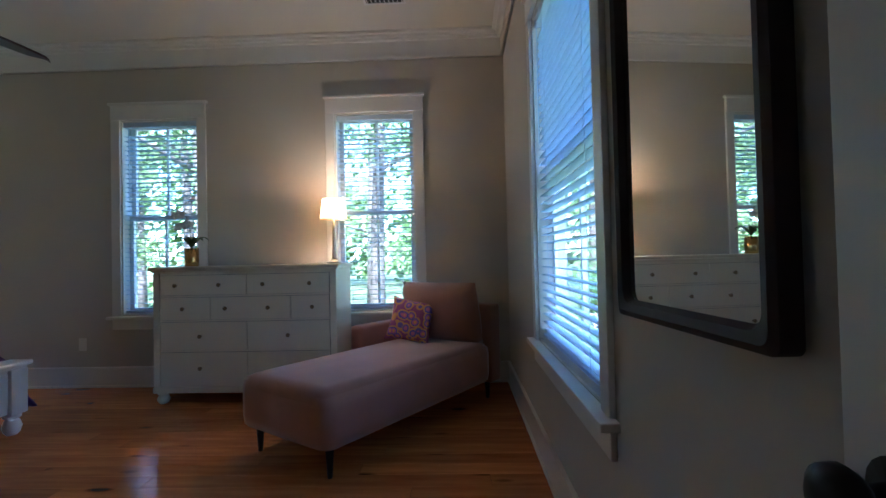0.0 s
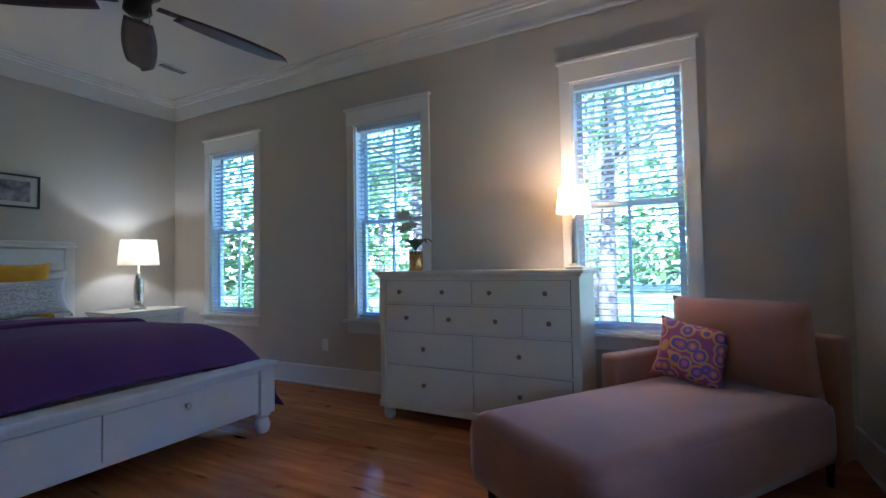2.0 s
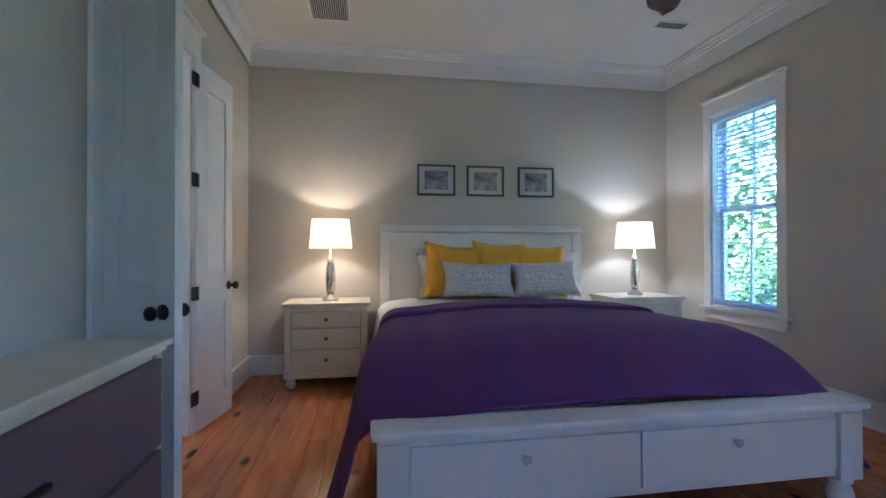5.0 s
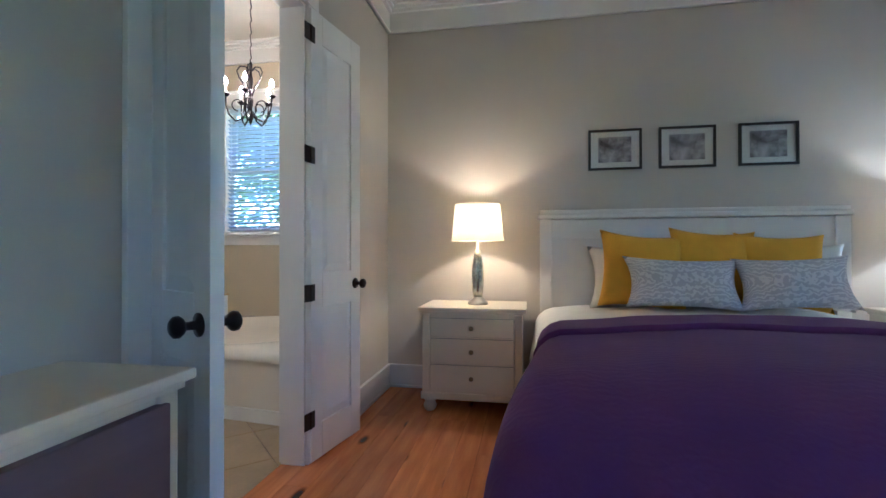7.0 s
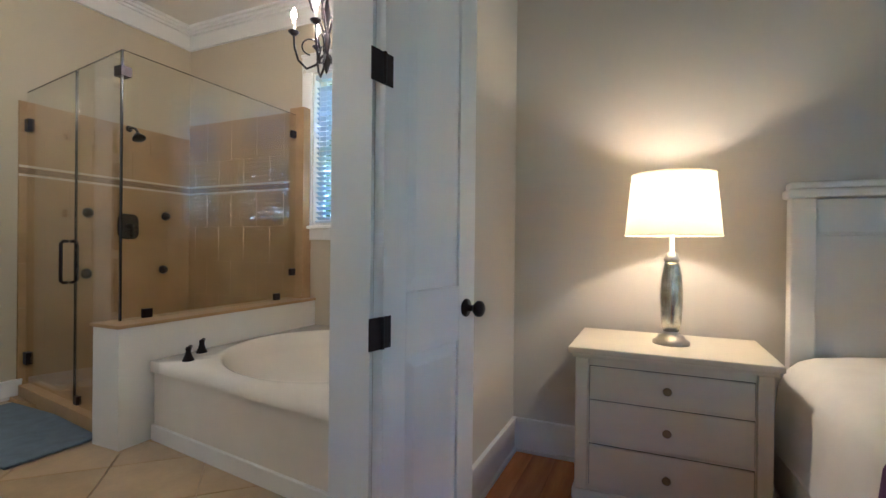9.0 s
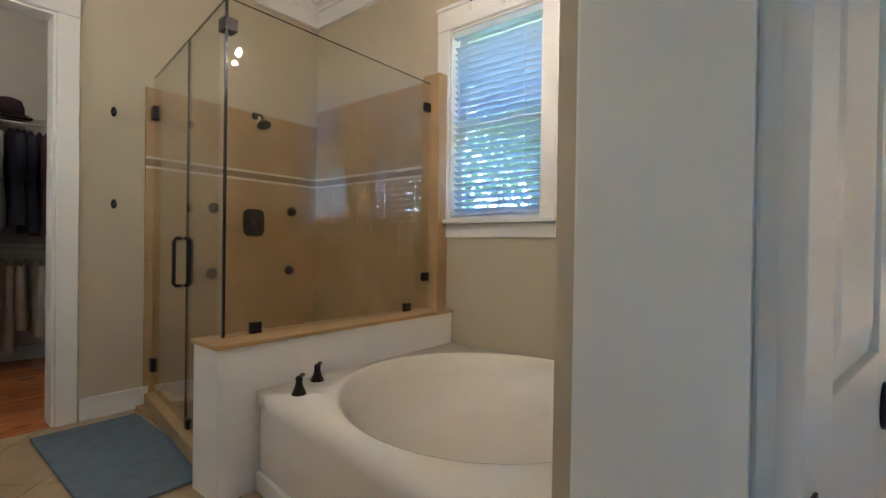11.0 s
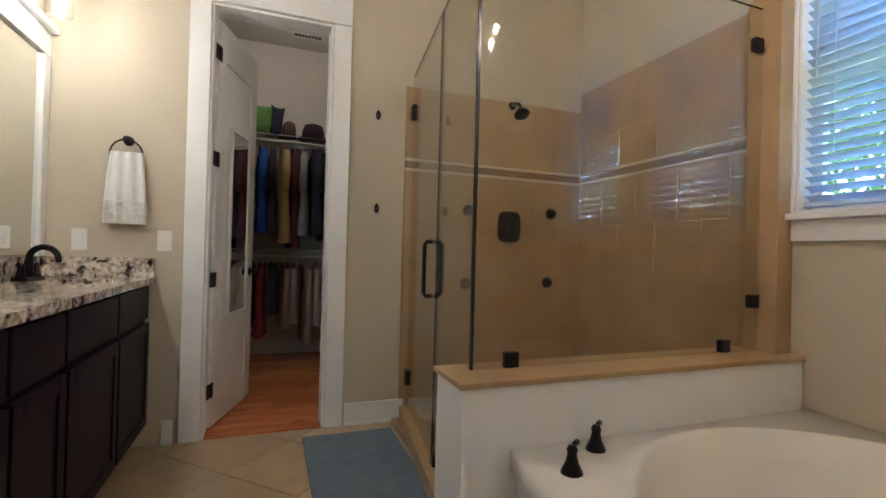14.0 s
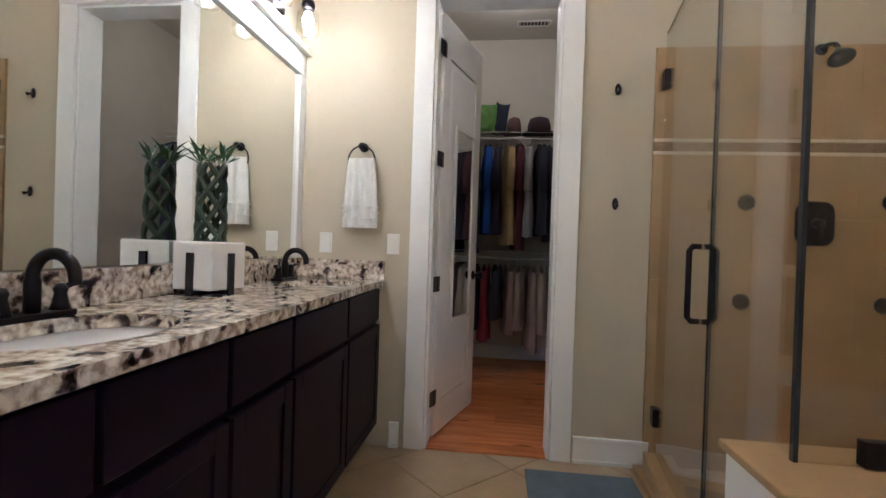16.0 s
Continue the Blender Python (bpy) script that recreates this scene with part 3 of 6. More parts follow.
for i, c in enumerate(WINS):
    window(f"window_{i + 1}", pose(c, N, 0), 0.74, WZ0, WZ1, "tall white double-hung window in the bedroom", -3)
window("window_4", pose(E, 2.495, 0, 0, 0, -90), 1.19, WZ0, WZ1, "wide white double-hung window beside the chaise", -1.5)
window("window_5", pose(BW, -1.425, 0, 0, 0, 90), 0.73, 1.335, 2.68, "white bathroom window above the tub", -27, side=0.1045, ear=0.0)
window("window_6", pose(BW, -0.485, 0, 0, 0, 90), 0.73, 1.335, 2.68, "white bathroom window above the tub", -22, side=0.1045, ear=0.0)


def knob(parent, x, z, thick=0.036, mat=None):
    """A pair of door knobs with rose plates, on both faces."""
    for s in (-1, 1):
        y0 = s * thick / 2
        bm = lathe(bmesh.new(), [(0.0, 0), (0.032, 0), (0.032, 0.006), (0.012, 0.012), (0.011, 0.036), (0.022, 0.042), (0.029, 0.052), (0.028, 0.064), (0.018, 0.072), (0.0, 0.074)], 18, axis="y")
        part("knob", bm, mat or IRON, parent, "dark bronze round knob", True, Matrix.Translation((x, y0, z)) @ Matrix.Diagonal((1, s, 1, 1)))


def door_leaf(name, m, w, h, label, knob_z=0.94, panels=((0.20, 0.83), (1.02, 2.28)), mirror=False, hinge_face=-1):
    """A leaf hinged at x = 0, running along +x, thickness centred on y = 0."""
    t = thing(name, m, label, "door", kind="structure")
    part("leaf", B(0.004, w, -0.008, 0.008, 0.012, h, bevel=0.001), DOORPAINT, t)
    st = 0.105 if w > 0.45 else 0.095
    for a, b in ((0.003, st), (w - st, w + 0.001)):
        part("stile", B(a, b, -0.0185, 0.0185, 0.011, h + 0.001, bevel=0.002), DOORPAINT, t)
    edges = [0.012] + [z for p in panels for z in p] + [h]
    for a, b in zip(edges[0::2], edges[1::2]):
        part("rail", B(st + 0.001, w - st - 0.001, -0.0185, 0.0185, a, b, bevel=0.002), DOORPAINT, t)
    for a, b in panels:
        bm = bmesh.new()
        for s in (-1, 1):
            o = [(st + 0.004, a + 0.004), (w - st - 0.004, a + 0.004), (w - st - 0.004, b - 0.004), (st + 0.004, b - 0.004)]
            n2 = [(st + 0.045, a + 0.045), (w - st - 0.045, a + 0.045), (w - st - 0.045, b - 0.045), (st + 0.045, b - 0.045)]
            vo = [bm.verts.new((x, s * 0.0085, z)) for x, z in o]
            vi = [bm.verts.new((x, s * 0.0165, z)) for x, z in n2]
            for i in range(4):
                bm.faces.new((vo[i], vo[(i + 1) % 4], vi[(i + 1) % 4], vi[i]))
            bm.faces.new(vi)
        part("panel", bm, DOORPAINT, t)
    for z in (0.24, 0.915, 1.65, 2.30):
        bm = B(-0.056, 0.034, hinge_face * 0.0205 - 0.0015, hinge_face * 0.0205 + 0.0015, z - 0.045, z + 0.045, bevel=0.0014)
        tube(bm, [(-0.004, hinge_face * 0.0235, z - 0.045), (-0.004, hinge_face * 0.0235, z + 0.045)], 0.006, 10)
        part("hinge", bm, IRON, t, "dark bronze butt hinge")
    knob(t, w - 0.06, knob_z)
    return t


# ---- doors ----
door_leaf("door_1", pose(-4.442, 0.247, 0, 0, 0, 170), 0.505, 2.44, "narrow white two-panel bathroom door leaf, folded open", hinge_face=-1)
door_leaf("door_2", pose(-3.420, 0.252, 0, 0, 0, 61), 0.41, 2.44, "narrow white two-panel bathroom door leaf, open", hinge_face=1)
door_leaf("door_3", pose(-4.01, BS - 0.15, 0, 0, 0, -107), 0.67, 2.51, "white closet door standing open into the closet", hinge_face=-1)
door_leaf("door_4", pose(0.425, 0.262, 0, 0, 0, 91), 0.64, 2.44, "white entrance door, opened against the wall", 0.935, hinge_face=-1)


# ---- furniture helpers ----
def bun_foot(parent, x, y, h, r, mat):
    part("foot", lathe(bmesh.new(), [(r * 0.55, 0), (r * 0.8, h * 0.12), (r, h * 0.4), (r * 0.8, h * 0.68), (r * 0.55, h * 0.76), (r * 0.9, h * 0.84), (r * 0.95, h)], 16), mat, parent, smooth=True, m=pose(x, y, 0))


def drawer_front(parent, x0, x1, z0, z1, y, mat, knobs, knob_mat=BRASS):
    """A drawer face towards -y, proud of the carcass in its shadow gap, with its knobs."""
    d = part("drawer", B(x0 + 0.0025, x1 - 0.0025, y - 0.012, y + 0.012, z0 + 0.002, z1 - 0.002, bevel=0.003), mat, parent)
    for kx in knobs:
        bm = lathe(bmesh.new(), [(0, 0), (0.009, 0), (0.006, -0.01), (0.015, -0.018), (0.017, -0.024), (0.012, -0.030), (0, -0.031)], 14, axis="y")
        part("knob", bm, knob_mat, d, "small round metal knob", True, pose(kx, y - 0.012, (z0 + z1) / 2))


def chest(name, m, w, d, h, rows, label, mat, group="", feet=True, foot_h=0.09, top=0.045, knob_mat=BRASS):
    """A chest of drawers: x along its width, front at y = -d/2. rows: (low, high, (splits), (knob xs))."""
    t = thing(name, m, label, "chest of drawers", group)
    b0 = foot_h
    bm = B(-w / 2, w / 2, -d / 2 + 0.016, d / 2, b0 + 0.05, h - top)
    part("body", bm, mat, t)
    part("base_moulding", B(-w / 2 - 0.014, w / 2 + 0.014, -d / 2 + 0.002, d / 2, b0, b0 + 0.05, bevel=0.01), mat, t)
    for s in (-1, 1):
        part("corner_post", B(*sorted((s * (w / 2 + 0.002), s * (w / 2 - 0.05))), -d / 2 + 0.002, -d / 2 + 0.05, b0 + 0.051, h - top - 0.001, bevel=0.006), mat, t)
    tp = bmesh.new()
    box(tp, -w / 2 - 0.03, w / 2 + 0.03, -d / 2 - 0.025, d / 2 + 0.01, h - 0.026, h, bevel=0.007)
    box(tp, -w / 2 - 0.014, w / 2 + 0.014, -d / 2 - 0.008, d / 2 + 0.005, h - top, h - 0.027, bevel=0.006)
    part("top", tp, mat, t)
    for lo, hi, splits, knobs in rows:
        xs = [-w / 2 + 0.055, *splits, w / 2 - 0.055]
        for a, b in zip(xs, xs[1:]):
            # dark plate behind the drawer paints the shade of its gap
            part("drawer_gap_shadow", B(a, b, -d / 2 + 0.013, -d / 2 + 0.0155, lo, hi), GAPSHADOW, t)
            drawer_front(t, a, b, lo, hi, -d / 2 + 0.014, mat, [k for k in knobs if a < k < b], knob_mat)
    if feet:
        for sx in (-1, 1):
            for sy in (-1, 1):
                bun_foot(t, sx * (w / 2 - 0.045), sy * (d / 2 - 0.05) + 0.005, foot_h, 0.048, mat)
    return t


chest("dresser", pose(-1.71, 4.37, 0), 1.50, 0.50, 1.115, (
    (0.88, 1.045, (0.02,), (-0.56, -0.2, 0.16, 0.54)),
    (0.68, 0.865, (-0.28, 0.38), (-0.5, -0.15, 0.2, 0.56)),
    (0.435, 0.665, (0.02,), (-0.36, 0.36)),
    (0.165, 0.42, (0.02,), (-0.36, 0.36))), "cream painted wooden dresser with eleven small knobs", CREAM)
NS = ((0.535, 0.665, (), (0,)), (0.35, 0.522, (), (0,)), (0.165, 0.337, (), (0,)))
chest("nightstand", pose(-5.605, 1.01, 0, 0, 0, 90), 0.70, 0.50, 0.742, NS, "cream painted three-drawer nightstand beside the bed", CREAM, "nightstands beside the bed")
chest("nightstand", pose(-5.605, 4.085, 0, 0, 0, 90), 0.70, 0.50, 0.742, NS, "cream painted three-drawer nightstand by the window", CREAM, "nightstands beside the bed")
lowchest = chest("low_chest", pose(-2.495, 0.435, 0, 0, 0, 180), 1.20, 0.34, 0.86, (), "cream low chest with two wide mauve-grey drawers", CREAM, foot_h=0.06)
for lo, hi in ((0.15, 0.465), (0.485, 0.795)):
    part("drawer", B(-0.565, 0.565, -0.18, -0.153, lo, hi, bevel=0.004), MAUVE, lowchest, "grey-mauve stained drawer front")
    for x in (-0.12,):
        part("bar_handle", B(x - 0.06, x + 0.06, -0.20, -0.181, (lo + hi) / 2 - 0.008, (lo + hi) / 2 + 0.008, bevel=0.004), IRON, lowchest, "dark bar handle")


# ---- bed ----
def cushion(bm, w, h, d, nu=18, nv=14, pinch=0.13, lump=0.012, seed=0):
    """A stuffed cushion in the x-z plane, thickness along y."""
    for s in (-1, 1):
        def fn(u, v):
            a, b = 2 * u - 1, 2 * v - 1
            t = max(0.0, (1 - a ** 4) * (1 - b ** 4)) ** 0.55
            x = a * w / 2 * (1 - pinch * (1 - b * b))
            z = b * h / 2 * (1 - pinch * (1 - a * a))
            k = noise.noise(Vector((a * 2.3 + seed, b * 2.1, s * 3 + seed))) * lump * t
            return (x, s * (d / 2 * t + k), z)
        grid(bm, nu, nv, fn)
    return bm


def pillow(name, m, w, h, d, mat, label, seed=0, group="pillows on the bed"):
    t = part(name, cushion(bmesh.new(), w, h, d, seed=seed), mat, smooth=True)
    t.matrix_basis = m
    return tagged(t, label, "pillow", group)


Y0, Y1 = 1.42, 3.55
H0, H1 = 1.485, 3.57
bed = thing("bed", pose(0, 0, 0), "white painted king-size storage bed, made up", "bed")
YM = (Y0 + Y1) / 2
part("headboard_panel", B(-5.80, -5.765, H0 + 0.09, H1 - 0.09, 0.30, 1.375), WHITEWOOD, bed)
for y in (H0 + 0.05, H1 - 0.05):
    part("headboard_post", B(-5.82, -5.745, y - 0.045, y + 0.045, 0.0, 1.38, bevel=0.006), WHITEWOOD, bed)
part("headboard_rail", B(-5.815, -5.755, H0 + 0.096, H1 - 0.096, 1.22, 1.235, bevel=0.004), WHITEWOOD, bed)
hc = B(-5.84, -5.735, H0 - 0.01, H1 + 0.01, 1.381, 1.42, bevel=0.012)
box(hc, -5.825, -5.75, H0, H1, 1.42, 1.45, bevel=0.01)
part("headboard_cap", hc, WHITEWOOD, bed)
for y in (Y0 + 0.03, Y1 - 0.03):
    part("side_rail", B(-5.74, -3.13, y - 0.02, y + 0.02, 0.16, 0.36, bevel=0.005), WHITEWOOD, bed)
fb = B(-3.10, -3.02, Y0 + 0.03, Y1 - 0.03, 0.155, 0.45)
part("footboard", fb, WHITEWOOD, bed)
fc = B(-3.145, -2.975, Y0 - 0.055, Y1 + 0.055, 0.464, 0.496, bevel=0.012)
box(fc, -3.12, -2.995, Y0 - 0.03, Y1 + 0.03, 0.446, 0.464, bevel=0.006)
part("footboard_cap", fc, WHITEWOOD, bed)
for y in (Y0 + 0.03, Y1 - 0.03):
    part("footboard_post", B(-3.11, -2.992, y - 0.06, y + 0.06, 0.14, 0.446, bevel=0.006), WHITEWOOD, bed)
for y in (Y0 + 0.03, Y1 - 0.03):
    for x in (-3.05, -5.78):
        bun_foot(bed, x, y, 0.14, 0.055, WHITEWOOD)
for a, b, k in ((Y0 + 0.10, YM - 0.006, 1.975), (YM + 0.006, Y1 - 0.10, 2.93)):
    d = part("drawer", B(-3.022, -3.005, a, b, 0.185, 0.425, bevel=0.003), WHITEWOOD, bed)
    part("knob", lathe(bmesh.new(), [(0, 0), (0.011, 0), (0.008, 0.012), (0.017, 0.02), (0.02, 0.028), (0.013, 0.036), (0, 0.037)], 14, axis="x"), STEEL, d, "nickel round knob", True, pose(-3.005, k, 0.355))
part("mattress", B(-5.74, -3.60, Y0 + 0.12, Y1 - 0.12, 0.30, 0.70, bevel=0.08), LINEN, bed, "white mattress")


def spread(x0, x1, top, drop0, drop1, seed, flare, foot=0.0):
    """Bedding laid over the mattress: flat on top, falling in folds down both sides."""
    r = 0.15

    def fn(u, v):
        x = x0 + (x1 - x0) * u
        half = 0.89 + 0.16 * max(0.0, min(1.0, (x + 4.6) / 1.2))
        a = 2 * v - 1
        s, side = abs(a), (1 if a >= 0 else -1)
        k = min(1.0, s / 0.58)
        y = half * k
        lump = noise.noise(Vector((x * 1.6, a * 3 + seed, seed))) + 0.45 * noise.noise(Vector((x * 5.0, a * 7 + seed, seed)))
        crown = top + 0.045 * (1 - k * k)
        z = crown + 0.010 * lump
        if s > 0.58:
            q = (s - 0.58) / 0.42
            drop = (drop0 if side < 0 else drop1)(u)
            ang = min(1.0, q / 0.24) * math.pi / 2
            y = half + r * math.sin(ang)
            z = crown - r * (1 - math.cos(ang)) + 0.010 * lump
            if q > 0.24:
                g = (q - 0.24) / 0.76
                z = crown - r - (crown - r - drop) * g
                fold = math.sin(x * 10.5 + seed) * 0.5 + noise.noise(Vector((x * 3.0, side * 2.0, seed)))
                y += g * (0.03 + flare * u ** 2 * (1.0 if side < 0 else 0.8)) + 0.024 * fold * g
        z -= foot * max(0.0, min(1.0, (x + 3.80) / 0.64)) ** 2 * (1.0 if z > 0.45 else max(0.0, (z - 0.1) / 0.35))
        return (x, YM + side * y, z)
    return grid(bmesh.new(), 60, 78, fn)


sheet = part("top_sheet", spread(-5.72, -4.45, 0.715, lambda u: 0.36, lambda u: 0.36, 3.0, 0.0), LINEN, smooth=True)
sheet.modifiers.new("thick", "SOLIDIFY").thickness = 0.008
tagged(sheet, "white cotton sheet turned back at the pillows", "sheet")
quilt = part("quilt", spread(-4.62, -3.125, 0.735, lambda u: 0.20 - 0.10 * u, lambda u: 0.22 - 0.06 * u, 1.0, 0.11, 0.245), QUILT, smooth=True)
quilt.modifiers.new("thick", "SOLIDIFY").thickness = 0.014
tagged(quilt, "purple stitched quilt spread over the bed", "quilt")
fold_back = part("quilt_fold", spread(-4.75, -4.42, 0.764, lambda u: 0.24, lambda u: 0.24, 1.0, 0.03), QUILT, quilt, "turned-back upper edge", smooth=True)
fold_back.modifiers.new("thick", "SOLIDIFY").thickness = 0.034

pillow("pillow", pose(-5.60, 2.20, 0.95, -14, 0, 90), 0.76, 0.46, 0.19, LINEN, "plump white pillow against the headboard", 1)
pillow("pillow", pose(-5.60, 3.08, 0.96, -14, 0, 90), 0.78, 0.46, 0.19, LINEN, "plump white pillow against the headboard", 2)
pillow("cushion", pose(-5.45, 2.155, 1.005, -16, 5, 92), 0.57, 0.54, 0.17, YELLOW, "bright yellow square cushion leaning on the bed", 3)
pillow("cushion", pose(-5.49, 2.60, 1.02, -14, 4, 90), 0.54, 0.54, 0.17, YELLOW, "bright yellow square cushion leaning on the bed", 4)
pillow("cushion", pose(-5.46, 3.00, 1.00, -16, 2, 88), 0.53, 0.52, 0.17, YELLOW, "bright yellow square cushion leaning on the bed", 5)
pillow("lace_pillow", pose(-5.25, 2.345, 0.935, -22, 2, 93), 0.70, 0.34, 0.17, SHAM, "grey-white paisley pillow sham lying in front", 6)
pillow("lace_pillow", pose(-5.25, 2.965, 0.94, -22, -2, 88), 0.64, 0.34, 0.17, SHAM, "grey-white paisley pillow sham lying in front", 7)


# ---- lamps, plants, pictures ----
def open_drum(r0, z0, r1, z1, n=40):
    bm = bmesh.new()
    a = [bm.verts.new((r0 * math.cos(2 * math.pi * i / n), r0 * math.sin(2 * math.pi * i / n), z0)) for i in range(n)]
    b = [bm.verts.new((r1 * math.cos(2 * math.pi * i / n), r1 * math.sin(2 * math.pi * i / n), z1)) for i in range(n)]
    for i in range(n):
        bm.faces.new((a[i], a[(i + 1) % n], b[(i + 1) % n], b[i]))
    return bm


def bedside_lamp(m):
    t = thing("table_lamp", m, "lit table lamp with mercury glass base and white drum shade", "lamp", "bedside table lamps")
    part("base", lathe(bmesh.new(), [(0, 0), (0.075, 0), (0.075, 0.014), (0.06, 0.022), (0.052, 0.036), (0.03, 0.046), (0.032, 0.056)], 28), STEEL, t, "brushed nickel foot", True)
    part("column", lathe(bmesh.new(), [(0.032, 0.056), (0.040, 0.09), (0.045, 0.17), (0.046, 0.225), (0.040, 0.30), (0.030, 0.350), (0.026, 0.362)], 24), MERCURY, t, "mottled mercury glass column", True)
    part("neck", lathe(bmesh.new(), [(0.03, 0.362), (0.034, 0.370), (0.024, 0.382), (0.026, 0.396), (0.010, 0.406), (0.010, 0.61), (0.012, 0.62), (0.0, 0.622)], 18), STEEL, t, smooth=True)
    part("shade", open_drum(0.194, 0.475, 0.168, 0.742), LAMPSHADE, t, "white fabric drum shade", True)
    part("finial", lathe(bmesh.new(), [(0.004, 0.62), (0.004, 0.752), (0.010, 0.759), (0.006, 0.773), (0, 0.775)], 12), STEEL, t, smooth=True)
    for z, r in ((0.475, 0.194), (0.742, 0.168)):
        part("shade_rim", tube(bmesh.new(), arc((0, 0, z), r, 0, 360, 40, "xy"), 0.003, 6), LAMPSHADE, t)
    return t


bedside_lamp(pose(-5.6, 1.03, 0.742))
bedside_lamp(pose(-5.6, 4.085, 0.742, 0, 0, 40))

dl = thing("dresser_lamp", pose(-1.03, 4.35, 1.115), "lit small lamp with pierced cream shade on the dresser", "lamp")
part("base", lathe(bmesh.new(), [(0, 0), (0.062, 0), (0.062, 0.012), (0.048, 0.018), (0.03, 0.03), (0.018, 0.04)], 24), STEEL, dl, smooth=True)
part("stem", lathe(bmesh.new(), [(0.018, 0.04), (0.020, 0.07), (0.015, 0.18), (0.013, 0.30), (0.010, 0.32), (0.007, 0.43), (0, 0.43)], 18), STEEL, dl, smooth=True)
part("shade", open_drum(0.115, 0.375, 0.092, 0.545), LACESHADE, dl, "cream shade with a pierced pattern", True)
bm = bmesh.new()
rr = random.Random(4)
for i in range(70):
    a, z = rr.uniform(0, 2 * math.pi), 0.383 + 0.06 * rr.random() ** 1.5
    r = 0.115 - (z - 0.375) * 0.135 + 0.002
    lathe(bm, [(0, 0), (rr.uniform(0.004, 0.008), 0.0008), (0, 0.0016)], 6, r * math.cos(a), r * math.sin(a))
    for v in bm.verts[-18:]:
        v.co.z += z
part("shade_pattern", bm, BRASS, dl, "brown cut-out pattern on the lower shade")
part("bulb", lathe(bmesh.new(), [(0, 0.44), (0.018, 0.45), (0.026, 0.475), (0.016, 0.505), (0, 0.51)], 12), BULB, dl, smooth=True)

orchid = thing("orchid", pose(-2.27, 4.35, 1.115), "white orchid in a gold metal pot on the dresser", "plant")
part("pot", lathe(bmesh.new(), [(0, 0), (0.052, 0), (0.056, 0.01), (0.056, 0.155), (0.051, 0.155), (0.050, 0.13), (0, 0.13)], 28), GOLD, orchid, "shiny gold pot", True)
rr = random.Random(9)
for a in (10, 80, 160, 230, 300):
    c, s = math.cos(radians(a)), math.sin(radians(a))

    def blade(u, v, c=c, s=s):
        w = 0.028 * math.sin(math.pi * min(1, u * 0.95 + 0.05)) * (2 * v - 1)
        out, up = 0.14 * u, 0.155 + 0.11 * math.sin(u * 2.0) - 0.035 * u * u
        return (c * out - s * w, s * out + c * w, up + abs(2 * v - 1) * 0.006)
    lf = part("leaf", grid(bmesh.new(), 10, 4, blade), LEAF, orchid, smooth=True)
    lf.modifiers.new("thick", "SOLIDIFY").thickness = 0.003
stem = [(0, 0, 0.14), (-0.01, 0, 0.26), (-0.02, 0.005, 0.36), (-0.05, 0.01, 0.43), (-0.10, 0.01, 0.46), (-0.15, 0.01, 0.45)]
part("stem", tube(bmesh.new(), stem, 0.0028, 6), LEAF, orchid)
part("stem", tube(bmesh.new(), [(0.005, 0, 0.14), (0.012, 0, 0.28), (-0.02, 0, 0.34), (-0.08, 0, 0.36), (-0.13, 0, 0.34)], 0.0026, 6), LEAF, orchid)
for k, (x, y, z) in enumerate(((-0.03, 0.0, 0.40), (-0.06, -0.01, 0.445), (-0.10, 0.0, 0.455), (-0.145, 0.005, 0.445), (-0.07, 0, 0.355), (-0.12, 0, 0.34), (-0.01, -0.01, 0.365))):
    bm = bmesh.new()
    for j in range(5):
        a = radians(72 * j + 18 * k)
        ca, sa = math.cos(a), math.sin(a)
        p = [bm.verts.new(q) for q in ((0, 0, 0), (ca * 0.022 - sa * 0.018, -0.009, sa * 0.022 + ca * 0.018), (ca * 0.043, -0.003, sa * 0.043), (ca * 0.022 + sa * 0.018, -0.009, sa * 0.022 - ca * 0.018))]
        bm.faces.new(p)
    part("flower", bm, PETAL, orchid, "pale orchid flower", m=pose(x, y - 0.006, z, 10 * k - 20, 0, 15 * k - 40))

for k, (ya, yb) in enumerate(((1.868, 2.262), (2.385, 2.785), (2.94, 3.338))):
    w, h = yb - ya, 0.315
    t = thing("picture_frame", pose(W + 0.012, (ya + yb) / 2, 1.925, 0, 0.0, 90 + 0.3 * (k - 1)), "black framed sepia photograph with a wide white mat", "picture", "three pictures above the bed")
    bm = B(-w / 2, -w / 2 + 0.018, -0.012, 0.011, -h / 2, h / 2, bevel=0.002)
    box(bm, w / 2 - 0.018, w / 2, -0.012, 0.011, -h / 2, h / 2, bevel=0.002)
    box(bm, -w / 2 + 0.018, w / 2 - 0.018, -0.012, 0.011, h / 2 - 0.018, h / 2, bevel=0.002)
    box(bm, -w / 2 + 0.018, w / 2 - 0.018, -0.012, 0.011, -h / 2, -h / 2 + 0.018, bevel=0.002)
    part("frame", bm, BLACKFRAME, t)
    part("mat_board", B(-w / 2 + 0.017, w / 2 - 0.017, 0.002, 0.006, -h / 2 + 0.017, h / 2 - 0.017), MATBOARD, t)
    part("photograph", B(-w / 2 + 0.075, w / 2 - 0.075, -0.001, 0.0015, -h / 2 + 0.06, h / 2 - 0.06), PHOTO, t, "sepia print")
    part("glazing", B(-w / 2 + 0.017, w / 2 - 0.017, -0.006, -0.004, -h / 2 + 0.017, h / 2 - 0.017), GLASS, t)

# wall mirror in a dark frame
mt = thing("wall_mirror", pose(E - 0.05, 1.285, 1.575, 0, 0, -86), "tall mirror in a dark mahogany frame on the wall", "mirror")
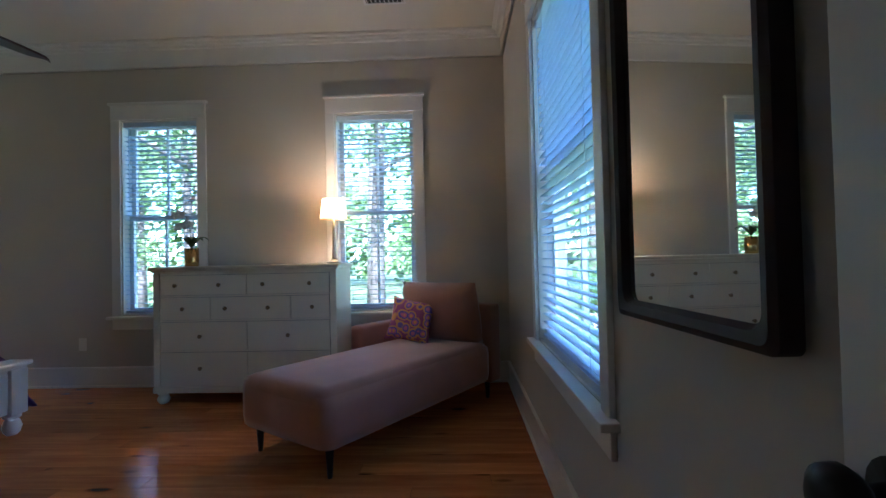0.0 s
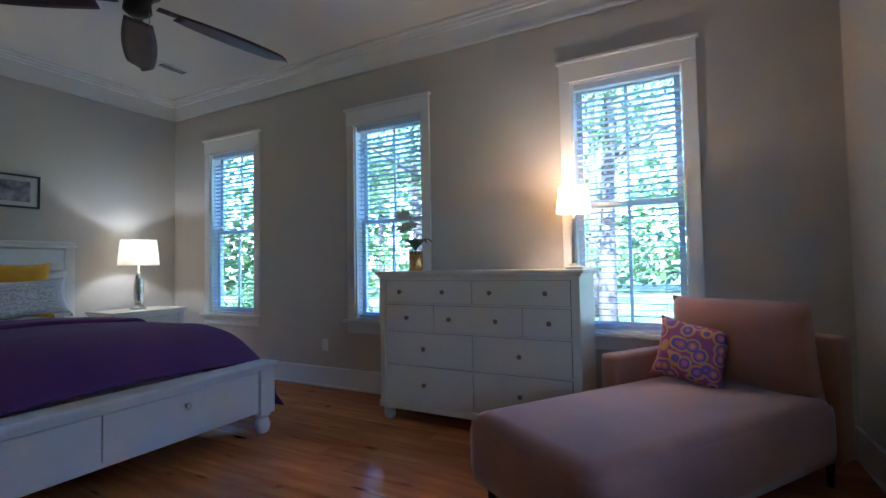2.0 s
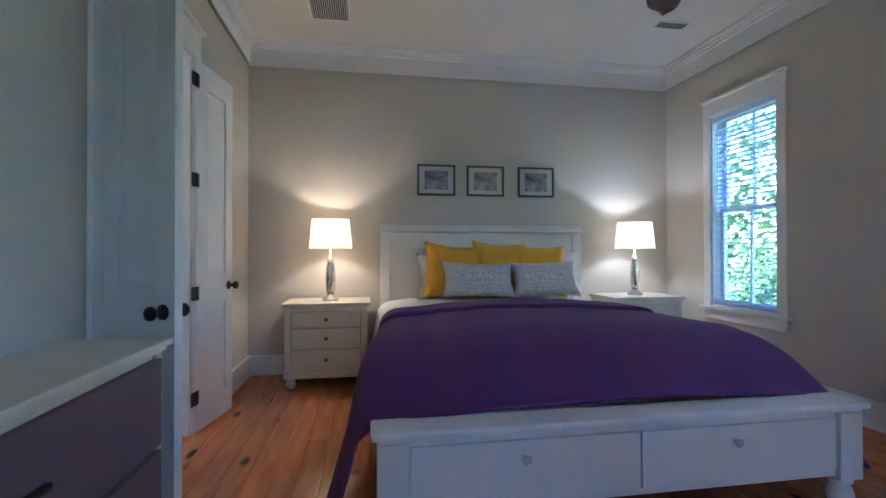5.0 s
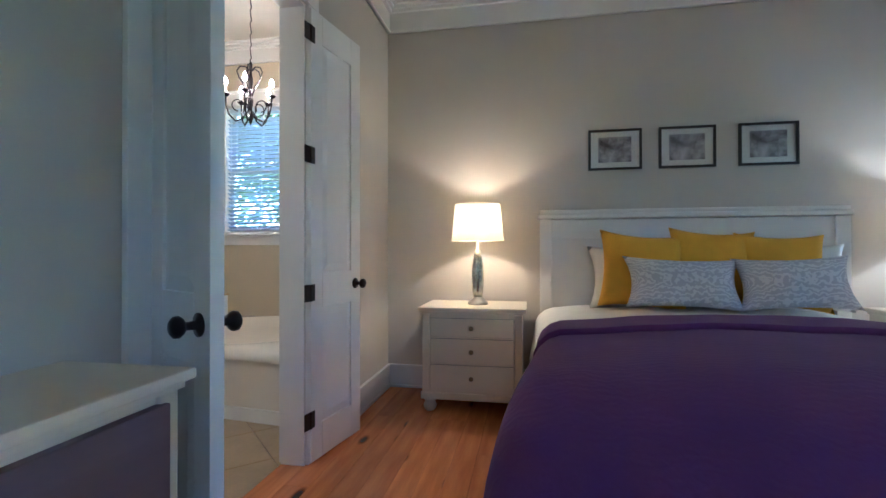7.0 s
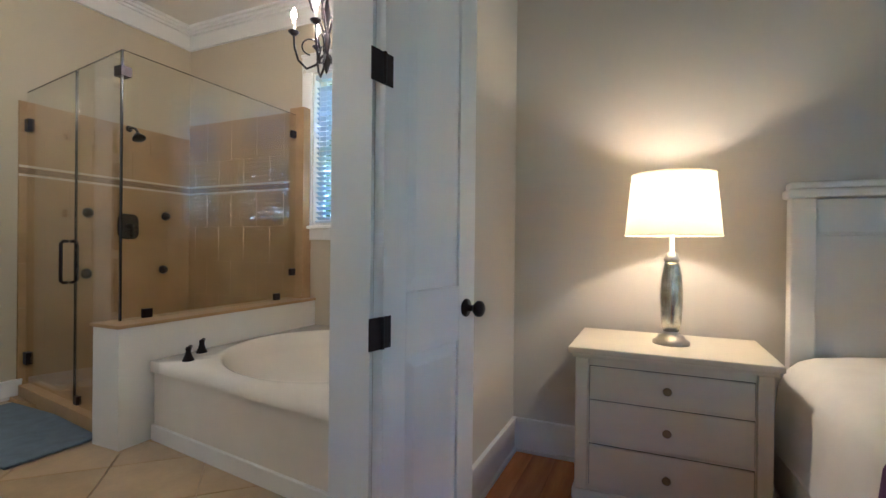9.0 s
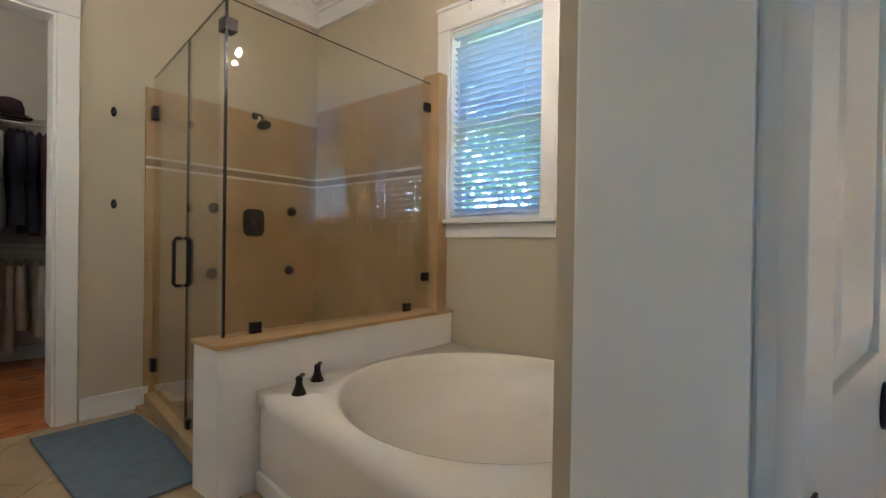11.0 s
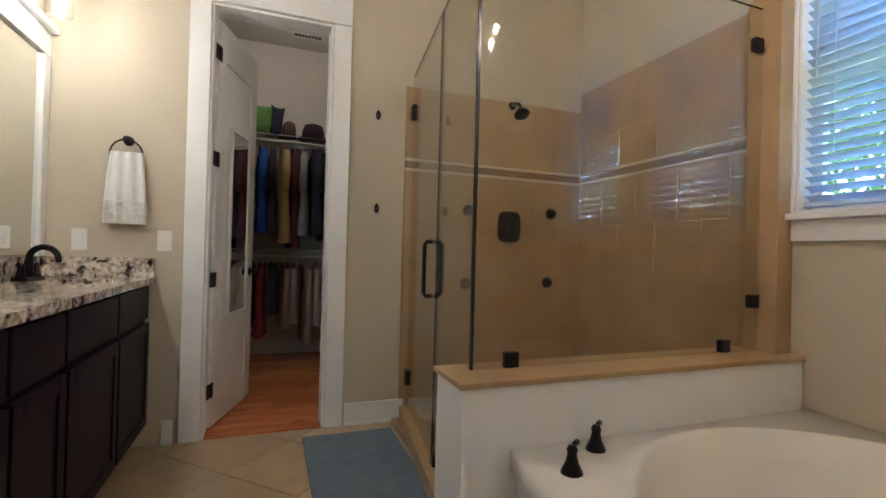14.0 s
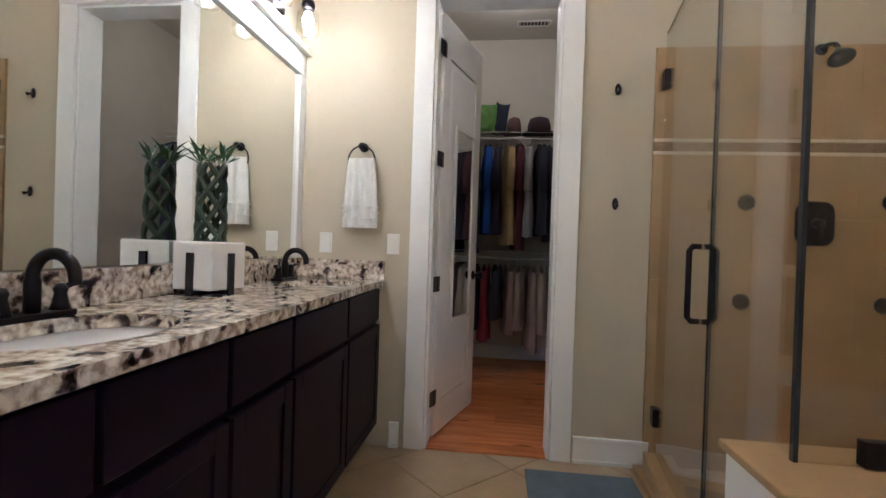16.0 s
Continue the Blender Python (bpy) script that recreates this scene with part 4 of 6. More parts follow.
MW, MH, FW = 0.49, 1.14, 0.036


def rounded(x0, x1, z0, z1, r, n=5):
    out = []
    for cx, cz, a in ((x1 - r, z1 - r, 0), (x0 + r, z1 - r, 90), (x0 + r, z0 + r, 180), (x1 - r, z0 + r, 270)):
        for i in range(n + 1):
            b = radians(a + 90 * i / n)
            out.append((cx + r * math.cos(b), cz + r * math.sin(b)))
    return out


bm = bmesh.new()
loops = []
for x, r, y in ((MW / 2, 0.015, 0.018), (MW / 2, 0.015, -0.016), (MW / 2 - 0.012, 0.02, -0.022), (MW / 2 - FW + 0.008, 0.03, -0.018), (MW / 2 - FW, 0.03, -0.004)):
    hz = MH / 2 - (MW / 2 - x)
    loops.append([bm.verts.new((px, y, pz)) for px, pz in rounded(-x, x, -hz, hz, r)])
for a, b in zip(loops, loops[1:]):
    for i in range(len(a)):
        bm.faces.new((a[i], a[(i + 1) % len(a)], b[(i + 1) % len(b)], b[i]))
part("frame", bm, MAHOGANY, mt, "dark stained wooden frame")
part("mirror_glass", B(-MW / 2 + FW - 0.01, MW / 2 - FW + 0.01, -0.003, 0.002, -MH / 2 + FW - 0.01, MH / 2 - FW + 0.01), MIRROR, mt, "silvered glass")

# ---- chaise ----
ch = thing("chaise_longue", pose(-0.656, 2.745, 0, 0, 0, 56), "rose-brown velvet chaise longue with one arm", "chaise")
L_, WD = 1.80, 0.79
seat = part("seat", B(0.0, L_ - 0.14, 0.0, WD, 0.15, 0.455, bevel=0.075), VELVET, ch, smooth=True)
part("seat_cushion", B(0.005, L_ - 0.16, 0.012, WD - 0.012, 0.30, 0.48, bevel=0.08), VELVET, ch, smooth=True)
part("backrest", B(L_ - 0.16, L_ + 0.02, 0.0, WD, 0.14, 0.76, bevel=0.03), VELVET, ch, smooth=True)
part("back_cushion", cushion(bmesh.new(), WD - 0.06, 0.50, 0.28, pinch=0.02, seed=11), VELVET, ch, smooth=True, m=pose(L_ - 0.26, WD / 2, 0.70, 12, 0, -90))
part("arm", B(L_ - 0.80, L_ - 0.13, WD - 0.01, WD + 0.11, 0.15, 0.62, bevel=0.03), VELVET, ch, smooth=True)
for x, y in ((0.09, 0.08), (0.09, WD - 0.08), (L_ - 0.08, 0.08), (L_ - 0.08, WD - 0.08)):
    part("leg", lathe(bmesh.new(), [(0.013, 0), (0.024, 0.16)], 14), MAHOGANY, ch, "tapered dark wooden leg", True, pose(x, y, 0))
pillow("scatter_cushion", pose(-0.656 + 0.559 * 1.32 - 0.829 * 0.54, 2.745 + 0.829 * 1.32 + 0.559 * 0.54, 0.645, -20, 8, 56 - 70), 0.38, 0.36, 0.13, SCATTER, "printed orange and purple cushion on the chaise", 21, "")

# ---- ceiling fan ----
fan = thing("ceiling_fan", pose(-2.78, 2.52, 0), "dark five-blade ceiling fan hanging from the ceiling", "ceiling fan")
part("canopy", lathe(bmesh.new(), [(0.07, CZ - 0.001), (0.068, CZ - 0.03), (0.03, CZ - 0.07), (0.02, CZ - 0.075)], 24), IRON, fan, smooth=True)
part("downrod", tube(bmesh.new(), [(0, 0, CZ - 0.07), (0, 0, 2.72)], 0.013, 12), IRON, fan, smooth=True)
part("motor", lathe(bmesh.new(), [(0.02, 2.74), (0.07, 2.73), (0.115, 2.69), (0.12, 2.62), (0.105, 2.56), (0.07, 2.54), (0.06, 2.50), (0.065, 2.46), (0.04, 2.44), (0, 2.435)], 32), IRON, fan, smooth=True)
part("pull_chain", tube(bmesh.new(), [(0.05, 0.03, 2.46), (0.05, 0.03, 2.33)], 0.002, 5), BRASS, fan)
for k in range(5):
    a = 6 + 72 * k

    def fb_(u, v):
        w = (0.055 + 0.035 * math.sin(math.pi * min(1, u * 0.8 + 0.1))) * (1 - max(0, u - 0.86) ** 2 * 44)
        q = 2 * v - 1
        return (0.19 + 0.65 * u, q * w, q * 0.014 - 0.02 * u)
    bl = part("blade", grid(bmesh.new(), 18, 6, fb_), FANWOOD, fan, "dark wooden paddle blade", True, pose(0, 0, 2.505, 0, 0, a))
    bl.modifiers.new("thick", "SOLIDIFY").thickness = 0.008
    part("blade_iron", B(0.09, 0.25, -0.02, 0.02, 2.506, 2.514, bevel=0.003), IRON, fan, m=pose(0, 0, 0, 0, 0, a))


def vent(m, w, h, label, n=9):
    t = thing("ceiling_vent", m, label, "vent", "ceiling vents")
    bm = B(-w / 2, w / 2, -h / 2, -h / 2 + 0.02, -0.008, 0, bevel=0.002)
    box(bm, -w / 2, w / 2, h / 2 - 0.02, h / 2, -0.008, 0, bevel=0.002)
    box(bm, -w / 2, -w / 2 + 0.02, -h / 2 + 0.021, h / 2 - 0.021, -0.008, 0, bevel=0.002)
    box(bm, w / 2 - 0.02, w / 2, -h / 2 + 0.021, h / 2 - 0.021, -0.008, 0, bevel=0.002)
    part("frame", bm, TRIM, t)
    # dark sheet in place of the shaded duct opening, which isn't modelled
    part("louvre_shadow", B(-w / 2 + 0.02, w / 2 - 0.02, -h / 2 + 0.02, h / 2 - 0.02, -0.0025, -0.001), GAPSHADOW, t)
    for i in range(n):
        x = -w / 2 + 0.03 + (w - 0.06) * i / (n - 1)
        part("slat", B(-0.003, 0.003, -h / 2 + 0.021, h / 2 - 0.021, -0.007, -0.003), TRIM, t, m=pose(x, 0, 0))


vent(pose(-4.965, 4.055, CZ - 0.001, 0, 0, 90), 0.32, 0.14, "small white louvred ceiling vent")
vent(pose(-0.52, 4.08, CZ - 0.001), 0.34, 0.14, "small white louvred ceiling vent")
vent(pose(-5.1, 1.05, CZ - 0.001, 0, 0, 90), 0.34, 0.55, "large white return-air ceiling grille", 17)
vent(pose(-4.65, -5.27, CLZ - 0.001), 0.32, 0.12, "small white closet ceiling vent")


def outlet(m, label="white wall outlet plate", name="wall_outlet", switch=False):
    t = thing(name, m, label, "outlet", "wall plates")
    part("plate", B(-0.036, 0.036, -0.006, -0.0005, -0.058, 0.058, bevel=0.002), PLASTIC, t)
    if switch:
        part("rocker", B(-0.016, 0.016, -0.010, -0.006, -0.033, 0.033, bevel=0.002), PLASTIC, t)
    else:
        for z in (-0.02, 0.02):
            part("socket", B(-0.014, 0.014, -0.008, -0.006, z - 0.013, z + 0.013, bevel=0.002), PLASTIC, t)


outlet(pose(-3.52, N, 0.40))
outlet(pose(-3.395, BS, 1.138, 0, 0, 180), "white rocker switch plate beside the mirror", "light_switch", True)
outlet(pose(-3.79, BS, 1.142, 0, 0, 180), "white outlet plate by the closet door")

# ---- bathroom: vanity ----
VY0, VY1, VF = BS, -0.70, -3.725
van = thing("vanity_cabinet", pose(0, 0, 0), "espresso-stained double vanity cabinet with panelled doors", "vanity")
part("body", B(VF + 0.02, BE - 0.001, VY0 + 0.002, VY1, 0.10, 0.745), ESPRESSO, van)
part("front_rail", B(VF + 0.02, VF + 0.04, VY0 + 0.002, VY1, 0.746, 0.905), ESPRESSO, van)
part("end_panel", B(VF + 0.041, BE - 0.001, VY1 - 0.02, VY1, 0.746, 0.905), ESPRESSO, van)
part("toe_kick", B(VF + 0.08, BE - 0.01, VY0 + 0.002, VY1, 0.0, 0.10), ESPRESSO, van)
for a, b, split in ((-3.35, -2.82, True), (-2.80, -2.26, True), (-2.24, -1.90, False), (-1.88, -1.52, True), (-1.50, -1.0, True), (-0.98, -0.72, True)):
    zs = ((0.13, 0.69), (0.715, 0.89))
    for lo, hi in zs:
        bm = B(VF, VF + 0.019, a, b, lo, hi, bevel=0.003)
        d = part("cabinet_door" if hi < 0.75 else "drawer", bm, ESPRESSO, van)
        if hi < 0.75:
            for q in ((a, a + 0.055, lo, hi), (b - 0.055, b, lo, hi), (a + 0.056, b - 0.056, lo, lo + 0.055), (a + 0.056, b - 0.056, hi - 0.055, hi)):
                part("door_frame", B(VF - 0.007, VF - 0.0005, *q, bevel=0.002), ESPRESSO, d)
# countertop with two oval basins cut out
SINKS = ((-3.52, -2.98), (-3.50, -1.70))


def counter_top():
    bm = bmesh.new()
    x0, x1, y0, y1, z0, z1 = -3.75, BE - 0.002, VY0 + 0.002, VY1 + 0.02, 0.907, 0.94
    n = 32
    cuts = [y0, -2.26, y1]
    for (cx, cy), (ya, yb) in zip(SINKS, ((cuts[0], cuts[1]), (cuts[1], cuts[2]))):
        inner, outer = [], []
        for i in range(n):
            a = 2 * math.pi * i / n
            c, s = math.cos(a), math.sin(a)
            inner.append((cx + 0.165 * c, cy + 0.215 * s))
            k = min((x1 - cx) / c if c > 1e-6 else 9, (x0 - cx) / c if c < -1e-6 else 9, (yb - cy) / s if s > 1e-6 else 9, (ya - cy) / s if s < -1e-6 else 9)
            outer.append((cx + k * c, cy + k * s))
        for z, _ in ((z1, 1), (z0, 0)):
            vi = [bm.verts.new((*p, z)) for p in inner]
            vo = [bm.verts.new((*p, z)) for p in outer]
            for i in range(n):
                j = (i + 1) % n
                p, q = outer[i], outer[j]
                extra = []
                if abs(p[0] - q[0]) > 1e-5 and abs(p[1] - q[1]) > 1e-5:
                    ex = x1 if max(p[0], q[0]) > x1 - 1e-5 else x0
                    ey = yb if max(p[1], q[1]) > yb - 1e-5 else ya
                    extra = [bm.verts.new((ex, ey, z))]
                bm.faces.new([vi[i], vo[i], *extra, vo[j], vi[j]])
        top = [bm.verts.new((*p, z1)) for p in inner]
        bot = [bm.verts.new((*p, z0)) for p in inner]
        for i in range(n):
            bm.faces.new((top[i], top[(i + 1) % n], bot[(i + 1) % n], bot[i]))
    for (xa, ya), (xb, yb) in (((x0, y0), (x0, y1)), ((x1, y0), (x1, y1)), ((x0, y0), (x1, y0)), ((x0, y1), (x1, y1))):
        bm.faces.new([bm.verts.new(p) for p in ((xa, ya, z0), (xb, yb, z0), (xb, yb, z1), (xa, ya, z1))])
    return bm


ct = part("countertop", counter_top(), GRANITE)
tagged(ct, "speckled cream and black granite countertop on the vanity", "countertop")
bs = thing("backsplash", pose(0, 0, 0), "low granite upstand along the vanity walls", "backsplash")
part("back_strip", B(BE - 0.024, BE - 0.002, VY0 + 0.003, VY1 + 0.02, 0.9405, 1.045, bevel=0.002), GRANITE, bs)
part("side_strip", B(-3.747, BE - 0.025, VY0 + 0.003, VY0 + 0.024, 0.9405, 1.045, bevel=0.002), GRANITE, bs)
for cx, cy in SINKS:
    t = thing("sink_basin", pose(cx, cy, 0), "oval white porcelain basin set under the counter", "sink", "vanity basins")
    bm = bmesh.new()
    rows = []
    for r, z in ((1.06, 0.905), (1.0, 0.904), (0.96, 0.85), (0.82, 0.795), (0.5, 0.765), (0.12, 0.758)):
        rows.append([bm.verts.new((0.17 * r * math.cos(2 * math.pi * i / 32), 0.22 * r * math.sin(2 * math.pi * i / 32), z)) for i in range(32)])
    for a, b in zip(rows, rows[1:]):
        for i in range(32):
            bm.faces.new((a[i], a[(i + 1) % 32], b[(i + 1) % 32], b[i]))
    bm.faces.new(rows[-1])
    part("bowl", bm, PORCELAIN, t, smooth=True)
    part("drain", lathe(bmesh.new(), [(0, 0.762), (0.022, 0.762), (0.022, 0.764), (0, 0.764)], 16), IRON, t)
for fy in (-3.04, -1.76):
    t = thing("faucet", pose(-3.31, fy, 0.94), "oil-rubbed bronze two-handle basin faucet", "faucet", "vanity faucets")
    part("base_plate", B(-0.03, 0.03, -0.09, 0.09, 0, 0.016, bevel=0.006), IRON, t)
    part("spout", tube(bmesh.new(), [(0, 0, 0.01), (0, 0, 0.09)] + arc((-0.055, 0, 0.10), 0.055, 0, 165, 12) + [(-0.112, 0, 0.085)], [0.017] * 2 + [0.014] * 13 + [0.013], 12), IRON, t, smooth=True)
    for s in (-1, 1):
        h = part("handle", lathe(bmesh.new(), [(0.024, 0.014), (0.018, 0.03), (0.013, 0.055), (0.016, 0.066), (0.010, 0.078), (0, 0.08)], 14), IRON, t, smooth=True, m=pose(0, s * 0.07, 0))
        part("lever", tube(bmesh.new(), [(0, 0, 0.068), (-0.01, s * 0.035, 0.078), (-0.012, s * 0.06, 0.076)], [0.008, 0.006, 0.009], 8), IRON, h, smooth=True)

# framed wall mirror and light bar
vm = thing("vanity_mirror", pose(0, 0, 0), "long mirror in a white moulded frame above the vanity", "mirror")
MY0, MY1, MZ0, MZ1 = BS + 0.075, -0.85, 1.05, 2.08
part("mirror_glass", B(BE - 0.012, BE - 0.004, MY0 - 0.01, MY1 + 0.01, MZ0, MZ1 + 0.01), MIRROR, vm, "silvered glass")
part("frame_side", B(BE - 0.03, BE - 0.002, BS + 0.004, MY0, 1.047, 2.08, bevel=0.006), TRIM, vm)
part("frame_side", B(BE - 0.03, BE - 0.002, MY1, MY1 + 0.07, 1.047, 2.08, bevel=0.006), TRIM, vm)
fr = B(BE - 0.03, BE - 0.002, BS + 0.004, MY1 + 0.07, 2.082, 2.2, bevel=0.005)
box(fr, BE - 0.065, BE - 0.002, BS + 0.003, MY1 + 0.09, 2.202, 2.235, bevel=0.008)
part("frame_head", fr, TRIM, vm)
for yc in (-2.72, -1.50):
    t = thing("vanity_light", pose(BE, yc, 2.29), "three-light bronze vanity fixture with lit glass jars", "light fixture", "vanity lights")
    part("back_plate", B(-0.02, -0.001, -0.38, 0.38, 0.02, 0.09, bevel=0.005), IRON, t)
    for dy in (-0.30, 0.0, 0.30):
        part("arm", tube(bmesh.new(), [(-0.02, dy, 0.055), (-0.10, dy, 0.075), (-0.17, dy, 0.07), (-0.18, dy, 0.04)], 0.008, 8), IRON, t, smooth=True)
        part("socket", lathe(bmesh.new(), [(0.0, 0.05), (0.03, 0.045), (0.034, 0.02), (0.03, 0.008)], 16), IRON, t, smooth=True, m=pose(-0.18, dy, 0))
        part("jar", lathe(bmesh.new(), [(0.032, 0.01), (0.052, -0.02), (0.055, -0.10), (0.05, -0.12)], 20), JAR, t, "clear glass jar shade", True, pose(-0.18, dy, 0))
        part("bulb", lathe(bmesh.new(), [(0, 0.0), (0.014, -0.01), (0.026, -0.04), (0.027, -0.055), (0.015, -0.078), (0, -0.082)], 14), VBULB, t, "lit frosted bulb", True, pose(-0.18, dy, 0))

# bamboo in a white planter
bp = thing("bamboo_planter", pose(-3.335, -2.385, 0.94, 0, 0, -9), "woven lucky bamboo in a white square planter on a black stand", "plant")
part("pot", B(-0.085, 0.085, -0.085, 0.085, 0.018, 0.19, bevel=0.008), PORCELAIN, bp, "white ceramic cube pot")
for k in range(4):
    part("stand_leg", B(0.0865, 0.099, -0.0125, 0.0125, 0.0, 0.150, bevel=0.002), BLACKFRAME, bp, m=pose(0, 0, 0, 0, 0, 90 * k))
part("stand_bar", B(-0.098, 0.098, -0.011, 0.011, 0.003, 0.0165), BLACKFRAME, bp)
part("stand_bar", B(-0.011, 0.011, -0.098, 0.098, 0.002, 0.0155), BLACKFRAME, bp)
rr = random.Random(3)
CANE = material("bamboo_cane", (0.028, 0.05, 0.022), 0.5, vary=0.4, scale=30)
for k in range(8):
    ph = k * math.pi / 4
    sg = 1 if k % 2 else -1
    pts = [(0.048 * math.cos(ph + sg * 1.35 * u * math.pi) * (1 - 0.15 * u), 0.048 * math.sin(ph + sg * 1.35 * u * math.pi) * (1 - 0.15 * u), 0.18 + 0.29 * u) for u in [i / 22 for i in range(23)]]
    part("cane", tube(bmesh.new(), pts, [0.0095 + 0.0022 * (i % 5 == 0) for i in range(23)], 7), CANE, bp, smooth=True)
    e = Vector(pts[-1])
    bm = bmesh.new()
    for j in range(4):
        a = rr.uniform(0, 2 * math.pi)
        l, up = rr.uniform(0.05, 0.09), rr.uniform(0.03, 0.09)
        d, w = Vector((math.cos(a), math.sin(a), 0)), Vector((-math.sin(a), math.cos(a), 0)) * 0.008
        p = [bm.verts.new(q) for q in (e, e + d * l * 0.5 + w + Vector((0, 0, up * 0.7)), e + d * l + Vector((0, 0, up)), e + d * l * 0.5 - w + Vector((0, 0, up * 0.7)))]
        bm.faces.new(p)
    part("leaves", bm, LEAF, bp)


# ---- towel ring, hooks, towels ----
def hang_towel(bm, w, h, d, seed, gather=0.25):
    for s in (-1, 1):
        def fn(u, v):
            a = 2 * u - 1
            spread_ = 1 - gather * v ** 2
            fold_ = 0.010 * math.sin(a * 9 + seed) * (1 - 0.3 * v) + 0.006 * noise.noise(Vector((a * 3, v * 4, seed)))
            edge = (1 - a ** 6)
            return (a * w / 2 * spread_, s * d / 2 * edge ** 0.5 * (1 if v < 0.97 else 0.6) + fold_, -h * (1 - v))
        grid(bm, 26, 16, fn)
    return bm


tr = thing("towel_ring", pose(-3.605, BS, 1.683, 0, 0, 180), "dark bronze towel ring on the wall", "towel ring")
part("mount", lathe(bmesh.new(), [(0, 0), (0.026, 0), (0.026, -0.008), (0.012, -0.016), (0.012, -0.045), (0.02, -0.052), (0, -0.06)], 18, axis="y"), IRON, tr, smooth=True, m=pose(0, -0.001, 0))
part("ring", tube(bmesh.new(), arc((0, -0.048, -0.075), 0.075, 0, 360, 32), 0.0045, 8), IRON, tr, smooth=True)
tw = thing("hand_towel", pose(-3.61, BS + 0.055, 1.613, 0, 0, 180), "white terry hand towel folded through the ring", "towel")
part("cloth", hang_towel(bmesh.new(), 0.20, 0.385, 0.05, 2.0), TOWELCLOTH, tw, smooth=True)
for z in (-0.27, -0.30, -0.335):
    part("woven_band", B(-0.097, 0.097, -0.033, 0.033, z, z + 0.006, bevel=0.002), TOWELCLOTH, tw)


def robe_hook(x, z):
    t = thing("robe_hook", pose(x, BS, z, 0, 0, 180), "dark bronze robe hook on the wall", "hook", "robe hooks")
    part("plate", lathe(bmesh.new(), [(0, 0), (0.016, 0), (0.016, -0.006), (0, -0.01)], 16, axis="y"), IRON, t, smooth=True, m=Matrix.Translation((0, -0.001, 0)) @ Matrix.Diagonal((1, 1, 2.0, 1)))
    part("prong", tube(bmesh.new(), [(0, -0.006, 0.0), (0, -0.03, -0.012), (0, -0.04, -0.02), (0, -0.045, -0.005)], [0.006, 0.006, 0.006, 0.009], 8), IRON, t, smooth=True)


robe_hook(-4.985, 2.005)
robe_hook(-4.99, 1.395)
tb = thing("towel_bar", pose(-5.45, -0.11, 1.27), "dark bronze towel bar above the tub", "towel bar")
for x in (-0.02, -0.5):
    part("post", lathe(bmesh.new(), [(0, 0), (0.027, 0), (0.027, -0.012), (0.013, -0.02), (0.013, -0.075), (0.024, -0.085), (0.024, -0.105), (0, -0.11)], 18, axis="y"), IRON, tb, smooth=True, m=pose(x, -0.001, 0))
part("bar", tube(bmesh.new(), [(-0.02, -0.09, 0), (-0.5, -0.09, 0)], 0.009, 10), IRON, tb, smooth=True)
bt = thing("bath_towel", pose(-5.62, -0.195, 1.285), "white bath towel with thin plum stripes on the bar", "towel")
part("cloth", hang_towel(bmesh.new(), 0.26, 0.56, 0.07, 5.0, 0.1), TOWELCLOTH, bt, smooth=True)
for i in range(6):
    part("stripe", B(-0.129, 0.129, -0.042, 0.042, -0.53 + 0.032 * i, -0.523 + 0.032 * i, bevel=0.002), STRIPE, bt, "plum woven stripe")

# ---- tub ----
TX, TY0, TZ = -5.135, -1.742, 0.468


def splay(bm):
    """The tub front runs at a slight angle to the wall behind it."""
    for q in bm.verts:
        q.co.x += 0.125 * (q.co.y - TY0) * min(1.0, max(0.0, (q.co.x - BW) / (TX - BW)))
    return bm


tub = thing("bathtub", pose(0, 0, 0), "white built-in soaking tub with panelled apron", "bathtub")
part("apron", splay(B(TX - 0.03, TX, TY0 + 0.002, -0.112, 0.0, 0.403)), ACRYLIC, tub, "white painted front panel")
part("apron_base", splay(B(TX, TX + 0.02, TY0 + 0.002, -0.112, 0.0, 0.09, bevel=0.005)), TRIM, tub)


def tub_shell():
    bm = bmesh.new()
    x0, x1, y0, y1 = BW + 0.002, TX + 0.025, TY0 + 0.002, -0.112
    cx, cy, n = (x0 + x1) / 2 - 0.02, (y0 + y1) / 2 - 0.02, 48
    rows = []
    edge = []
    for i in range(n):
        a = 2 * math.pi * (i + 0.5) / n
        c, s = math.cos(a), math.sin(a)
        k = min((x1 - cx) / c if c > 0 else (x0 - cx) / c, (y1 - cy) / s if s > 0 else (y0 - cy) / s)
        edge.append((cx + c * k, cy + s * k))
    corners = [(x1, y1), (x0, y1), (x0, y0), (x1, y0)]
    for c_ in corners:
        i = min(range(n), key=lambda q: (edge[q][0] - c_[0]) ** 2 + (edge[q][1] - c_[1]) ** 2)
        edge[i] = c_
    rows.append([bm.verts.new((*p, TZ - 0.065)) for p in edge])
    rows.append([bm.verts.new((*p, TZ)) for p in edge])
    for rx, ry, z in ((0.70, 0.74, TZ + 0.006), (0.68, 0.72, TZ + 0.012), (0.655, 0.70, TZ + 0.002), (0.62, 0.66, TZ - 0.10), (0.55, 0.58, TZ - 0.26), (0.42, 0.46, TZ - 0.34), (0.1, 0.1, TZ - 0.36)):
        rows.append([bm.verts.new((cx + rx * math.cos(2 * math.pi * (i + 0.5) / n), cy + ry * math.sin(2 * math.pi * (i + 0.5) / n), z)) for i in range(n)])
    for a, b in zip(rows, rows[1:]):
        for i in range(n):
            bm.faces.new((a[i], a[(i + 1) % n], b[(i + 1) % n], b[i]))
    bm.faces.new(rows[-1])
    return bm


